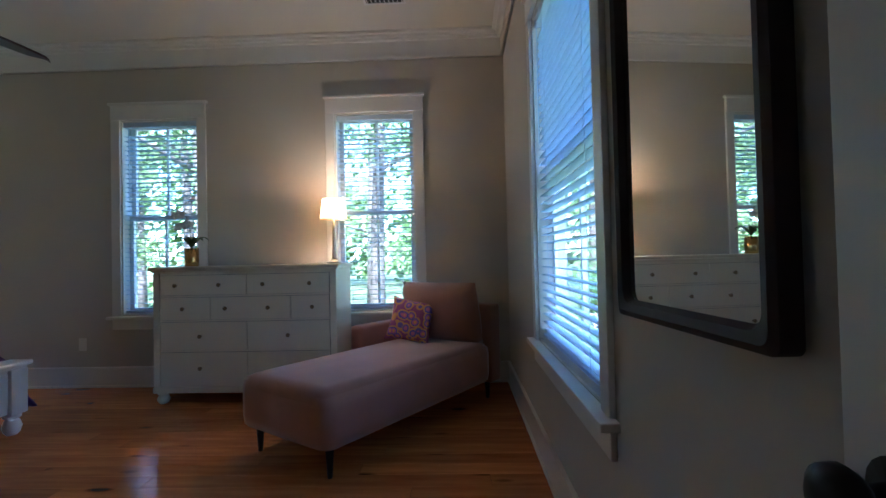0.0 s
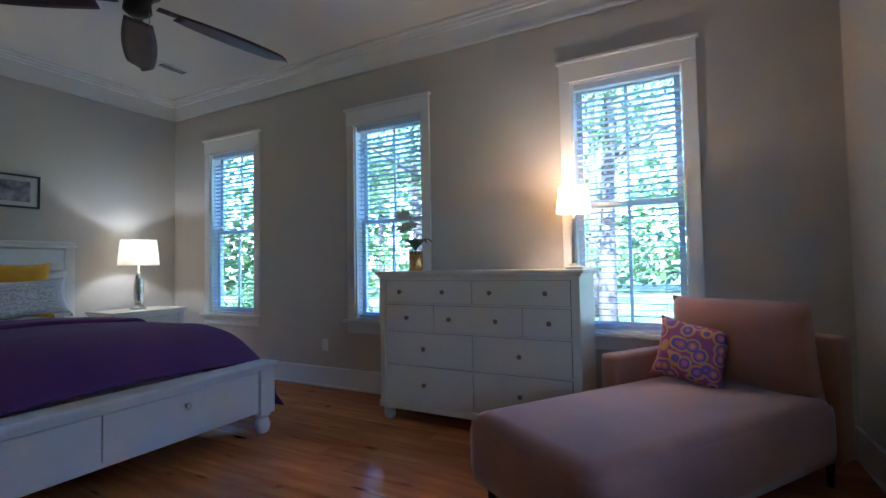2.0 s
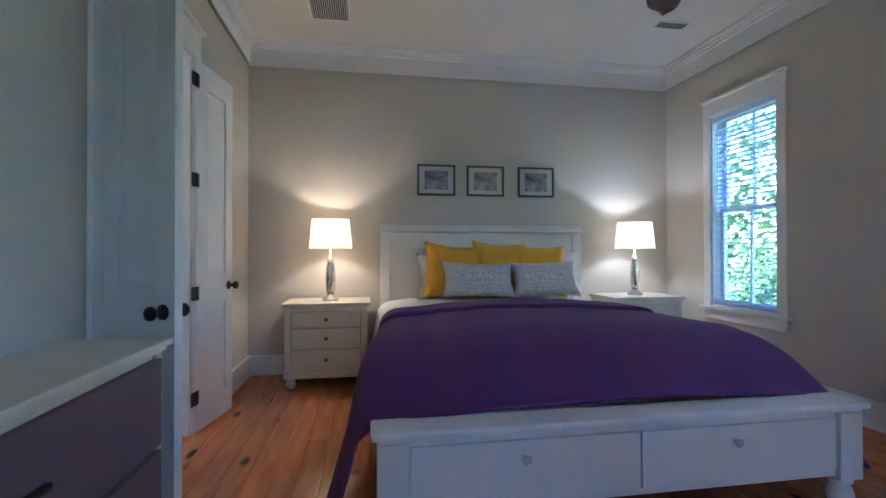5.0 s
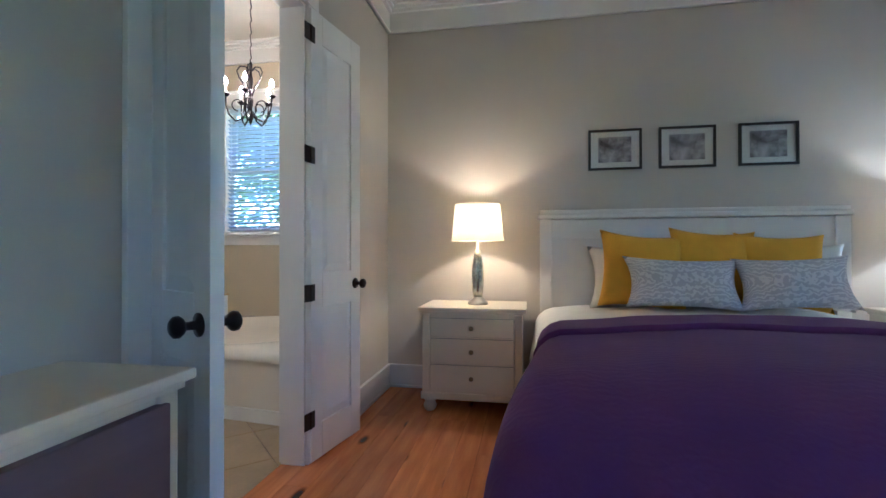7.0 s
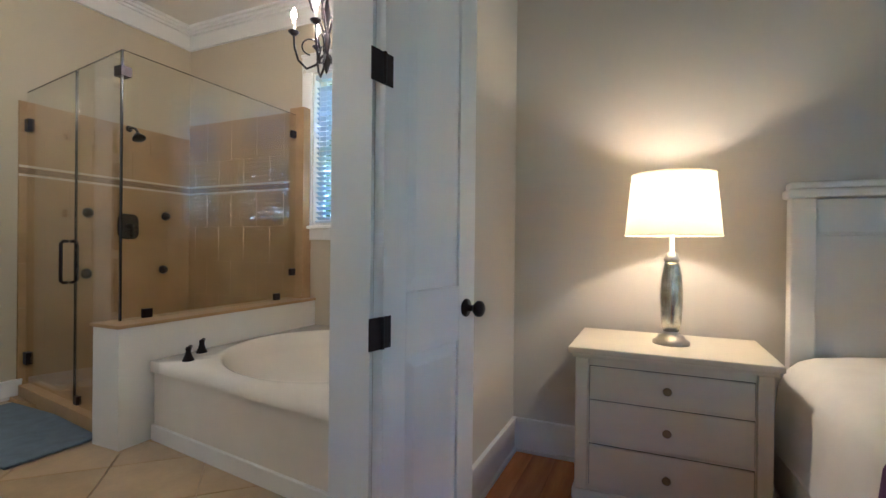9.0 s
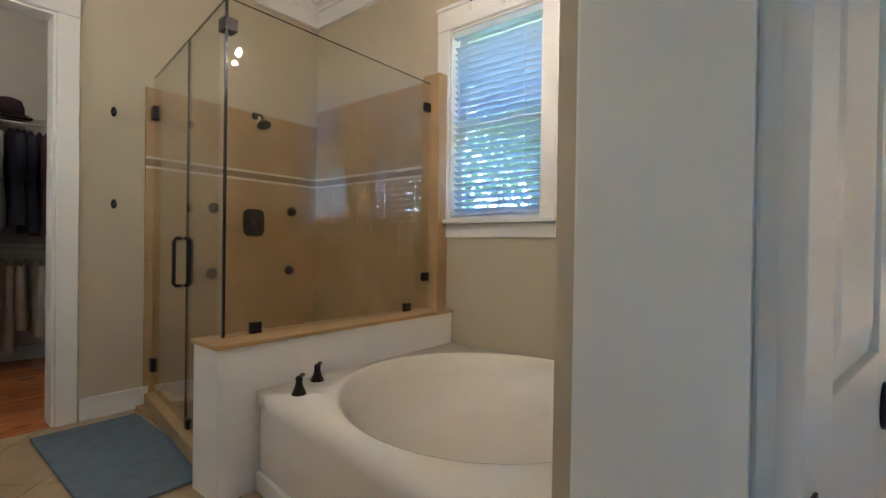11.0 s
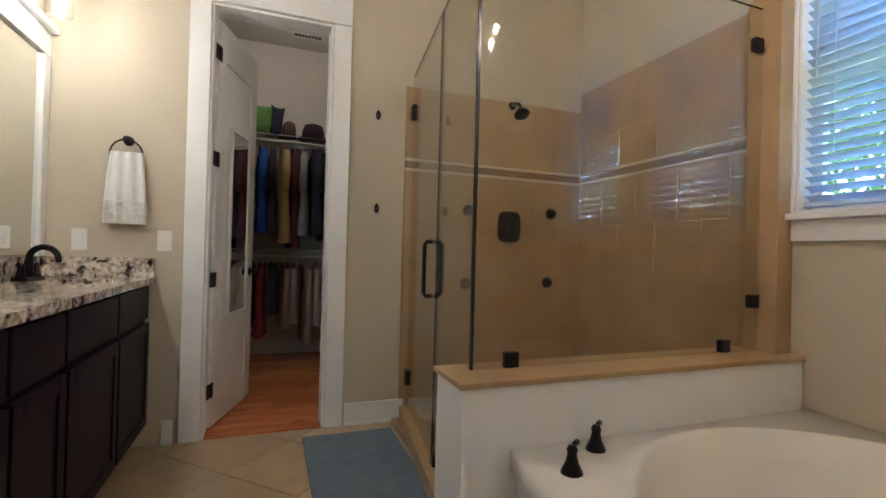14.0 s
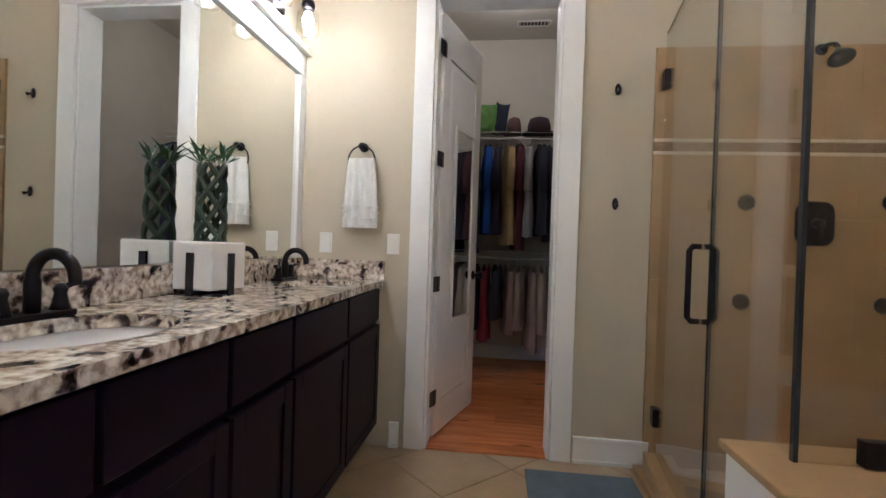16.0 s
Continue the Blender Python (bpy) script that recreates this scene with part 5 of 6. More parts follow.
shell = part("shell", splay(tub_shell()), ACRYLIC, tub, "glossy white tub shell", True)
part("overflow", lathe(bmesh.new(), [(0, 0), (0.03, 0), (0.03, 0.01), (0, 0.014)], 20, axis="x"), STEEL, tub, smooth=True, m=pose(-6.36, -0.62, 0.36))
for x, y in ((-5.205, -1.54), (-5.385, -1.655)):
    t = thing("tub_handle", pose(x, y, TZ, 0, 0, 40), "dark bronze lever tap on the tub deck", "tap", "tub taps")
    part("bell", lathe(bmesh.new(), [(0, 0), (0.034, 0), (0.032, 0.01), (0.02, 0.035), (0.014, 0.06), (0.017, 0.072), (0.012, 0.084), (0, 0.086)], 18), IRON, t, smooth=True)
    part("lever", tube(bmesh.new(), [(0, 0, 0.075), (-0.03, 0.0, 0.082), (-0.06, 0.0, 0.074), (-0.07, 0, 0.072)], [0.009, 0.007, 0.010, 0.008], 8), IRON, t, smooth=True)

# ---- shower ----
PY0, PY1, PX, PZ = -1.985, -1.746, -4.935, 0.70
part("wall_knee", B(BW + 0.002, PX, PY0, PY1, 0, PZ - 0.022), TRIM)
tagged(bpy.data.objects["wall_knee"], "white painted knee wall between tub and shower", "knee wall", kind="structure")
tagged(part("knee_wall_cap", B(BW + 0.002, PX + 0.014, PY0 - 0.012, PY1 + 0.012, PZ - 0.02, PZ, bevel=0.004), STONE), "tan stone cap on the knee wall", "stone cap", kind="structure")
tagged(part("shower_curb", B(-0.075, 0.065, -1.47, -0.13, 0, 0.10, bevel=0.006), STONE, m=pose(-5.035, -1.87, 0, 0, 0, -7.7)), "tan stone shower curb", "curb", kind="structure")
GT, GY, GX = 2.292, -1.885, -5.022
sg = thing("shower_enclosure", pose(0, 0, 0), "frameless clear glass shower enclosure with dark clips", "shower enclosure")
part("front_pane", B(-6.47, GX, GY - 0.005, GY + 0.005, PZ + 0.004, GT), SHOWERGLASS, sg, "fixed clear glass panel")
SKEW = pose(GX - 0.004, GY - 0.008, 0, 0, 0, -7.7)
part("side_pane", B(-0.005, 0.005, -0.605, 0, 0.105, GT), SHOWERGLASS, sg, "fixed clear glass panel", m=SKEW)
gd = part("glass_door", B(-0.005, 0.005, -1.475, -0.617, 0.115, GT), SHOWERGLASS, sg, "clear glass door", m=SKEW)
part("glass_edge", B(-0.0065, 0.0065, -0.6165, -0.6055, 0.11, GT), GLASSEDGE, sg, m=SKEW)
part("glass_edge", B(-0.0045, 0.0045, -1.475, 0, GT, GT + 0.002), GLASSEDGE, sg, m=SKEW)
for x0, x1, y0, y1, z0, z1, o in ((GX - 0.006, GX + 0.004, GY - 0.007, GY + 0.007, PZ + 0.004, GT, sg), (-6.47, GX, GY - 0.0045, GY + 0.0045, GT, GT + 0.002, sg)):
    part("glass_edge", B(x0, x1, y0, y1, z0, z1), GLASSEDGE, o)
for z in (0.29, 2.04):
    part("hinge", B(-0.02, 0.02, -1.475, -1.405, z - 0.045, z + 0.045, bevel=0.004), IRON, gd, "dark bronze glass hinge")
for x, z in ((-5.182, PZ + 0.032), (-6.262, PZ + 0.032)):
    part("clip", B(x - 0.028, x + 0.028, GY - 0.014, GY + 0.014, z - 0.028, z + 0.028, bevel=0.004), IRON, sg, "dark square glass clip")
for z in (0.93, 2.12):
    part("clip", B(-6.468, -6.412, GY - 0.014, GY + 0.014, z - 0.03, z + 0.03, bevel=0.004), IRON, sg, "dark square glass clip")
part("clip", B(GX - 0.05, GX + 0.012, GY - 0.055, GY + 0.014, 2.14, 2.20, bevel=0.004), IRON, sg, "dark corner glass clamp")
part("clip", B(-0.014, 0.014, -0.60, -0.545, 0.105, 0.16, bevel=0.004), IRON, sg, "dark square glass clip", m=SKEW)
for s in (-1, 1):
    x = s * 0.045
    part("handle", tube(bmesh.new(), [(s * 0.006, -0.715, 0.895), (x - s * 0.012, -0.715, 0.895), (x, -0.715, 0.91), (x, -0.715, 1.155), (x - s * 0.012, -0.715, 1.17), (s * 0.006, -0.715, 1.17)], 0.011, 10), IRON, gd, "dark bronze D-handle", True)


def shower_part(name, label, cat, m, group=""):
    return thing(name, m, label, cat, group)


SW = BS + 0.016
h = shower_part("overhead_shower", "dark bronze overhead shower on a bent arm", "shower head", pose(-5.965, SW, 2.195, 0, 0, 180))
part("arm", tube(bmesh.new(), [(0, 0, 0), (0, -0.05, 0.005), (0, -0.10, -0.015), (0, -0.125, -0.05)], 0.011, 10), IRON, h, smooth=True)
part("flange", lathe(bmesh.new(), [(0, 0), (0.03, 0), (0.026, -0.008), (0, -0.012)], 18, axis="y"), IRON, h, smooth=True)
part("rose", lathe(bmesh.new(), [(0.013, 0.045), (0.022, 0.03), (0.05, -0.005), (0.056, -0.018), (0.05, -0.024), (0, -0.024)], 22), IRON, h, smooth=True, m=pose(0, -0.135, -0.085, -28))
v = shower_part("shower_valve", "dark bronze rounded shower valve plate", "shower valve", pose(-5.962, SW, 1.315, 0, 0, 180))
bm = bmesh.new()
ring = rounded(-0.09, 0.09, -0.112, 0.112, 0.055)
lip = rounded(-0.082, 0.082, -0.104, 0.104, 0.05)
vb, vf, vl = [bm.verts.new((x, 0, z)) for x, z in ring], [bm.verts.new((x, -0.010, z)) for x, z in ring], [bm.verts.new((x, -0.016, z)) for x, z in lip]
for i in range(len(ring)):
    j = (i + 1) % len(ring)
    bm.faces.new((vb[i], vb[j], vf[j], vf[i]))
    bm.faces.new((vf[i], vf[j], vl[j], vl[i]))
bm.faces.new(vl)
bmesh.ops.recalc_face_normals(bm, faces=bm.faces)
part("plate", bm, IRON, v)
part("lever", tube(bmesh.new(), [(0, -0.01, 0), (0, -0.05, 0), (0.0, -0.06, -0.03), (0, -0.055, -0.09)], [0.028, 0.022, 0.012, 0.014], 12), IRON, v, smooth=True)
for x, z in ((-5.635, 1.415), (-6.31, 1.428), (-5.625, 0.905), (-6.29, 0.914)):
    b = shower_part("body_spray", "dark bronze round body spray", "body spray", pose(x, SW, z, 0, 0, 180), "body sprays in the shower")
    part("dome", lathe(bmesh.new(), [(0, 0), (0.04, 0), (0.042, -0.01), (0.03, -0.028), (0.022, -0.05), (0, -0.055)], 18, axis="y"), IRON, b, smooth=True)

# ---- chandelier ----
chn = thing("chandelier", pose(-5.47, -0.76, -0.115), "small dark wrought-iron chandelier with five lit candle bulbs", "chandelier")
part("ceiling_cup", lathe(bmesh.new(), [(0.05, BZ - 0.001), (0.045, BZ - 0.025), (0.01, BZ - 0.045)], 18), IRON, chn, smooth=True, m=pose(0, 0, 0.115))
part("chain", tube(bmesh.new(), [(0.004 * (-1) ** i, 0.004 * (-1) ** (i // 2), BZ + 0.075 - i * 0.025) for i in range(28)], 0.004, 6), IRON, chn)
part("stem", lathe(bmesh.new(), [(0.005, 2.76), (0.014, 2.74), (0.008, 2.68), (0.02, 2.60), (0.012, 2.52), (0.022, 2.44), (0.012, 2.38), (0.025, 2.32), (0.008, 2.27), (0.0, 2.25)], 14), IRON, chn, smooth=True)
for k in range(5):
    a = 20 + 72 * k
    ar = part("arm", tube(bmesh.new(), [(0.02, 0, 2.36), (0.06, 0, 2.30), (0.11, 0, 2.275), (0.155, 0, 2.32), (0.176, 0, 2.39), (0.18, 0, 2.46)], 0.007, 8), IRON, chn, smooth=True, m=pose(0, 0, 0, 0, 0, a))
    part("scroll", tube(bmesh.new(), arc((0.09, 0, 2.40), 0.045, -90, 200, 14) + [(0.05, 0, 2.36)], 0.005, 6), IRON, ar, smooth=True)
    part("top_scroll", tube(bmesh.new(), [(0.012, 0, 2.48), (0.04, 0, 2.56), (0.085, 0, 2.62), (0.10, 0, 2.67), (0.08, 0, 2.71), (0.04, 0, 2.715), (0.012, 0, 2.69)], 0.006, 6), IRON, ar, smooth=True)
    part("cup", lathe(bmesh.new(), [(0, 2.455), (0.012, 2.455), (0.032, 2.475), (0.03, 2.478), (0.01, 2.478)], 14), IRON, ar, smooth=True, m=pose(0.18, 0, 0))
    part("candle", lathe(bmesh.new(), [(0.011, 2.475), (0.011, 2.545), (0, 2.545)], 12), LINEN, ar, "cream candle sleeve", True, pose(0.18, 0, 0))
    part("bulb", lathe(bmesh.new(), [(0.006, 2.546), (0.013, 2.558), (0.015, 2.572), (0.009, 2.594), (0.0, 2.612)], 12), BULB, ar, "lit flame bulb", True, pose(0.18, 0, 0))
    part("crystal", lathe(bmesh.new(), [(0, 2.27), (0.010, 2.255), (0, 2.23)], 6), JAR, ar, "clear drop", False, pose(0.12, 0, 0))


# ---- bath mat ----
bmat = part("bath_mat", B(-5.08, -4.55, -3.20, -2.02, 0.004, 0.02, bevel=0.007), MATBLUE)
tagged(bmat, "grey-blue tufted bath mat on the tile floor", "bath mat")

# ---- closet ----
SHELF = material("white_wire", (0.72, 0.70, 0.66), 0.4, bump=0)


def wire_shelf(y0, y1, z, x0, x1):
    t = thing("wire_shelf", pose(0, 0, 0), "white wire closet shelf with a hanging rod", "shelf", "closet wire shelves")
    for y in (y0, (y0 + y1) / 2, y1):
        part("rail", tube(bmesh.new(), [(x0, y, z), (x1, y, z)], 0.004, 6), SHELF, t)
    bm = bmesh.new()
    for i in range(int((x1 - x0) / 0.03)):
        tube(bm, [(x0 + 0.03 * i, y0, z + 0.004), (x0 + 0.03 * i, y1, z + 0.004)], 0.0018, 4)
    part("wires", bm, SHELF, t)
    part("rod", tube(bmesh.new(), [(x0, y1, z - 0.06), (x1, y1, z - 0.06)], 0.009, 8), SHELF, t)
    for i in range(6):
        x = x0 + 0.15 + (x1 - x0 - 0.3) * i / 5
        part("bracket", tube(bmesh.new(), [(x, y1, z - 0.06), (x, y1, z), (x, y0, z - 0.25)], 0.004, 5), SHELF, t)


SH1, SH2, RY = 2.25, 1.10, CLY + 0.33
wire_shelf(CLY + 0.005, RY, SH1, CLX0 + 0.01, CLX1 - 0.01)
wire_shelf(CLY + 0.005, RY, SH2, CLX0 + 0.01, CLX1 - 0.01)


def garment(x, z, h, w, colour, label, seed, cat="shirt"):
    """Clothes on a hanger: sleeves at the sides, folds growing towards the hem; the rod runs along x."""
    mat = material("cloth", colour, 0.9, vary=0.2, scale=9, fine=120, bump=0.3)
    t = thing("hanging_" + cat, pose(x, RY, z, 0, 0, random.Random(seed).uniform(-14, 14)), label, cat, "clothes on the closet rods")
    part("hanger", tube(bmesh.new(), arc((0, 0, -0.016), 0.018, -60, 200, 10, "yz") + [(0, 0, -0.05), (0, -0.19, -0.11)], 0.003, 5), SHELF, t)
    bm = bmesh.new()
    for s in (-1, 1):
        def fn(u, v):
            a = 2 * u - 1
            sh = max(0.0, abs(a) - 0.25) * 0.09
            q = v
            half = 0.20 + 0.035 * q
            f = 0.012 * math.sin(a * 8 + seed + q * 2) * q + 0.018 * noise.noise(Vector((a * 2.5, q * 3, seed)))
            return (s * (w / 2) * (0.55 + 0.45 * q) * (1 - a ** 8) ** 0.5 + f, a * half, -0.06 - sh - q * (h - 0.06 - sh))
        grid(bm, 12, 14, fn)
    part("fabric", bm, mat, t, smooth=True)
    if cat == "shirt":
        for s in (-1, 1):
            part("sleeve", tube(bmesh.new(), [(0.0, s * 0.19, -0.13), (0.008, s * 0.23, -0.3), (0.012 * s, s * 0.225, -0.52)], [0.03, 0.04, 0.035], 8), mat, t, smooth=True)


cols = ((0.03, 0.03, 0.035), (0.03, 0.03, 0.05), (0.02, 0.03, 0.06), (0.02, 0.09, 0.42), (0.03, 0.025, 0.05), (0.50, 0.36, 0.16), (0.10, 0.02, 0.03), (0.34, 0.34, 0.34), (0.03, 0.03, 0.05), (0.02, 0.02, 0.04), (0.09, 0.035, 0.045), (0.11, 0.04, 0.05), (0.03, 0.025, 0.045), (0.02, 0.02, 0.03), (0.14, 0.11, 0.12), (0.03, 0.03, 0.08))
names = ("black", "black", "dark navy", "bright blue", "navy", "mustard", "maroon", "grey", "charcoal", "black", "plum", "maroon", "navy", "black", "taupe", "dark blue")
for i, c in enumerate(cols):
    garment(-3.95 - 0.1 * i, SH1 - 0.06, 0.86 + 0.26 * random.Random(i).random(), 0.088, c, f"{names[i]} shirt hanging from the upper closet rod", i * 1.7)
cols2 = ((0.03, 0.03, 0.05), (0.04, 0.04, 0.06), (0.28, 0.03, 0.05), (0.05, 0.05, 0.07), (0.40, 0.30, 0.27), (0.45, 0.36, 0.33), (0.40, 0.31, 0.28), (0.48, 0.40, 0.33), (0.62, 0.56, 0.48), (0.55, 0.50, 0.42), (0.50, 0.42, 0.36), (0.12, 0.10, 0.12))
names2 = ("black", "charcoal", "red", "dark grey", "dusty pink", "pale pink", "rose beige", "beige", "cream", "ivory", "tan", "dark")
for i, c in enumerate(cols2):
    garment(-4.05 - 0.11 * i, SH2 - 0.06, 0.56 + 0.34 * random.Random(i + 40).random(), 0.088, c, f"{names2[i]} skirt hanging from the lower closet rod", i * 2.3 + 30, "skirt")


def hat(x, colour, label, r):
    t = thing("hat", pose(x, CLY + 0.2, SH1 + 0.007), label, "hat", "hats on the closet shelf")
    mat = material("felt", colour, 0.95, vary=0.2, fine=150, bump=0.3)
    part("brim", lathe(bmesh.new(), [(r * 0.5, 0.004), (r, 0.0), (r * 1.02, 0.008), (r * 0.6, 0.014)], 26), mat, t, smooth=True)
    part("crown", lathe(bmesh.new(), [(r * 0.66, 0.008), (r * 0.66, 0.085), (r * 0.54, 0.15), (r * 0.24, 0.17), (0, 0.165)], 26), mat, t, smooth=True)


hat(-4.50, (0.14, 0.08, 0.07), "small brown felt hat on the closet shelf", 0.10)
hat(-4.74, (0.045, 0.025, 0.035), "dark round felt hat on the closet shelf", 0.17)
hat(-3.75, (0.25, 0.07, 0.02), "rust coloured hat on the closet shelf", 0.12)
bag = thing("shopping_bag", pose(-4.22, CLY + 0.2, SH1 + 0.007, 0, 0, 10), "green fabric bag slumped on the closet shelf", "bag")
GREENBAG = material("green_bag", (0.16, 0.32, 0.07), 0.8, vary=0.2, bump=0.3)
part("body", cushion(bmesh.new(), 0.26, 0.32, 0.14, seed=31, lump=0.03), GREENBAG, bag, smooth=True, m=pose(0, 0, 0.155))
part("side_pocket", cushion(bmesh.new(), 0.14, 0.33, 0.12, seed=33, lump=0.02), material("dark_bag", (0.02, 0.025, 0.05), 0.8), bag, "dark patterned end panel", True, pose(-0.15, 0.01, 0.16, 0, -6, 0))

# full-length mirror fixed to the closet door
dm = thing("door_mirror", pose(-4.01, BS - 0.15, 0, 0, 0, -107) @ pose(0.36, -0.024, 1.28), "narrow white-framed mirror fixed on the closet door", "mirror")
bm = B(-0.17, -0.145, -0.012, 0.004, -0.62, 0.62, bevel=0.003)
box(bm, 0.145, 0.17, -0.012, 0.004, -0.62, 0.62, bevel=0.003)
box(bm, -0.144, 0.144, -0.012, 0.004, 0.595, 0.62, bevel=0.003)
box(bm, -0.144, 0.144, -0.012, 0.004, -0.62, -0.595, bevel=0.003)
part("frame", bm, TRIM, dm)
part("mirror_glass", B(-0.146, 0.146, -0.004, 0.003, -0.597, 0.597), MIRROR, dm)

# ---- outdoors ----
tagged(part("ground", B(-400, 400, -400, 400, -0.62, -0.55), GRASSY), "uneven green lawn and woodland floor", "ground", kind="structure")
tagged(part("driveway", B(-40, 60, 10.5, 14.5, -0.549, -0.53), DRIVE), "pale gravel drive across the lawn", "driveway", kind="structure")


def leaves(bm, rnd, c, r, n, size, flat=0.75):
    """n small leaves scattered through a ball of uneven density round c."""
    verts, faces = [], []
    for _ in range(n):
        d = Vector((rnd.gauss(0, 1), rnd.gauss(0, 1), rnd.gauss(0, 1))).normalized() * r * (0.35 + 0.65 * rnd.random() ** 0.5)
        d.z *= flat
        p = Vector(c) + d
        u = Vector((rnd.uniform(-1, 1), rnd.uniform(-1, 1), rnd.uniform(-0.6, 0.6))).normalized() * size * rnd.uniform(0.6, 1.4)
        w = u.orthogonal().normalized() * size * 0.45
        k = len(verts)
        verts += [p, p + u * 0.5 + w, p + u, p + u * 0.5 - w]
        faces.append((k, k + 1, k + 2, k + 3))
    return verts, faces


def tree(x, y, h, r, seed, size=0.075, n=2600, low=0.35):
    rnd = random.Random(seed)
    t = thing("tree", pose(x, y, -0.56), "leafy woodland tree standing in the garden", "tree", "trees round the house")
    bm = bmesh.new()
    lean = rnd.uniform(-0.6, 0.6), rnd.uniform(-0.4, 0.4)
    trunk = [(lean[0] * u * u, lean[1] * u * u, h * 0.85 * u) for u in (0, 0.15, 0.35, 0.6, 0.8, 1)]
    tube(bm, trunk, [0.17 * h / 9, 0.14 * h / 9, 0.12 * h / 9, 0.09 * h / 9, 0.05 * h / 9, 0.02], 9)
    tips = []
    for i in range(9):
        u = rnd.uniform(low, 0.92)
        a = rnd.uniform(0, 2 * math.pi)
        b = Vector((lean[0] * u * u, lean[1] * u * u, h * 0.85 * u))
        e = b + Vector((math.cos(a) * r * (1.1 - u * 0.5), math.sin(a) * r * (1.1 - u * 0.5), h * 0.12 * rnd.random()))
        tube(bm, [b, (b + e) / 2 + Vector((0, 0, 0.15)), e], [0.05, 0.035, 0.012], 6)
        tips += [e, (b + e) / 2 + Vector((0, 0, 0.2))]
    tips.append(Vector((lean[0], lean[1], h * 0.9)))
    part("trunk", bm, BARKY, t, smooth=True)
    V, F = [], []
    for e in tips:
        v, f = leaves(None, rnd, e, r * rnd.uniform(0.35, 0.6), n // len(tips), size)
        F += [tuple(i + len(V) for i in q) for q in f]
        V += v
    me = bpy.data.meshes.new("crown")
    me.from_pydata(V, [], F)
    me.materials.append(FOLIAGE)
    cr = new("crown", me)
    cr.parent = t
    return t


rnd = random.Random(77)
# the west side is planted denser, trees added to shade the bathroom blinds
spots = [(-10.6, -1.4), (-10.8, -3.0), (-8.5, 9.2), (-6.2, 11.0), (-4.6, 8.8), (-3.0, 16.5), (-1.6, 9.6), (0.6, 17.0), (2.2, 11.5), (-10.5, 15.5), (4.6, 16.2), (-6.5, 18.0), (7.5, 9.0),
         (13.0, 4.5), (12.0, 7.5), (7.0, -3.5), (13.5, 2.0), (10.5, 12.5),
         (-12.4, -0.2), (-12.0, -4.0), (-10.2, 2.2), (-14.0, 0.5), (-11.5, -7.0), (-9.5, 5.4), (-15, 5)]
for i, (x, y) in enumerate(spots):
    tree(x, y, rnd.uniform(7.5, 11.5), rnd.uniform(1.6, 2.4), i, n=7500, low=rnd.choice((0.18, 0.3, 0.4)))
# shrubs on the east side are added to block the sunlit lawn from window_4
for i, (x, y, r) in enumerate([(-5.3, 6.7, 0.8), (-6.9, 7.4, 1.0), (-4.1, 7.6, 0.7), (-8.2, 8.0, 1.1), (-2.7, 8.4, 0.7), (-9.2, 0.8, 1.0), (-9.0, -1.2, 1.1), (-9.4, -3.0, 1.0), (4.2, 3.4, 1.1), (4.6, 1.9, 1.2), (5.0, 0.4, 1.1), (4.8, 4.8, 1.2), (3.9, 2.7, 0.8), (2.6, 5.6, 1.0), (3.6, 6.6, 1.2), (3.2, 8.2, 1.2), (5.2, 7.6, 1.3), (4.6, 5.8, 1.1), (2.2, 7.2, 0.9)]):
    rs = random.Random(500 + i)
    t = thing("shrub", pose(x, y, -0.55), "dense green garden shrub", "shrub", "shrubs by the house")
    V, F = [], []
    bm = bmesh.new()
    for k in range(7):
        c = Vector((rs.uniform(-0.5, 0.5) * r, rs.uniform(-0.5, 0.5) * r, r * rs.uniform(0.5, 1.4)))
        tube(bm, [(0, 0, 0), c * 0.5 + Vector((0, 0, 0.1)), c], [0.03, 0.02, 0.006], 5)
        v, f = leaves(None, rs, c, r * 0.55, 900, 0.045)
        F += [tuple(q + len(V) for q in g) for g in f]
        V += v
    part("stems", bm, BARKY, t)
    me = bpy.data.meshes.new("foliage")
    me.from_pydata(V, [], F)
    me.materials.append(SHRUB)
    o = new("foliage", me)
    o.parent = t
V, F = [], []
rs = random.Random(900)
for i in range(150):
    a = 2 * math.pi * i / 150 + rs.uniform(-0.02, 0.02)
    d = rs.uniform(26, 40)
    c = Vector((-3 + d * math.cos(a), d * math.sin(a), 0))
    for k in range(5):
        v, f = leaves(None, rs, c + Vector((rs.uniform(-1.5, 1.5), rs.uniform(-1.5, 1.5), 1.0 + k * rs.uniform(1.4, 2.3))), rs.uniform(1.6, 2.4), 60, 0.55)
        F += [tuple(q + len(V) for q in g) for g in f]
        V += v
me = bpy.data.meshes.new("far_woods")
me.from_pydata(V, [], F)
me.materials.append(FOLIAGE)
tagged(new("far_woods", me), "far belt of leafy woodland", "woods", kind="stuff")

# ---- floors ----
fl = tagged(part("floor", B(W, E, S, N, -0.05, -0.012), SUBFLOOR), "glossy orange heart-pine plank floor", "floor", kind="structure")
cf = tagged(part("floor_closet", B(CLX0, CLX1, CLY, BS - 0.142, -0.05, -0.012), SUBFLOOR), "heart-pine plank floor in the closet", "floor", kind="structure")
tagged(part("floor_threshold", B(CX0, CX1, BS - 0.141, BS - 0.02, -0.05, -0.001), PINE), "pine threshold board", "floor", kind="structure")
tagged(part("floor_threshold_bath", B(DX0, DX1, BN - 0.0, S - 0.001, -0.05, -0.001), PINE), "pine threshold board", "floor", kind="structure")
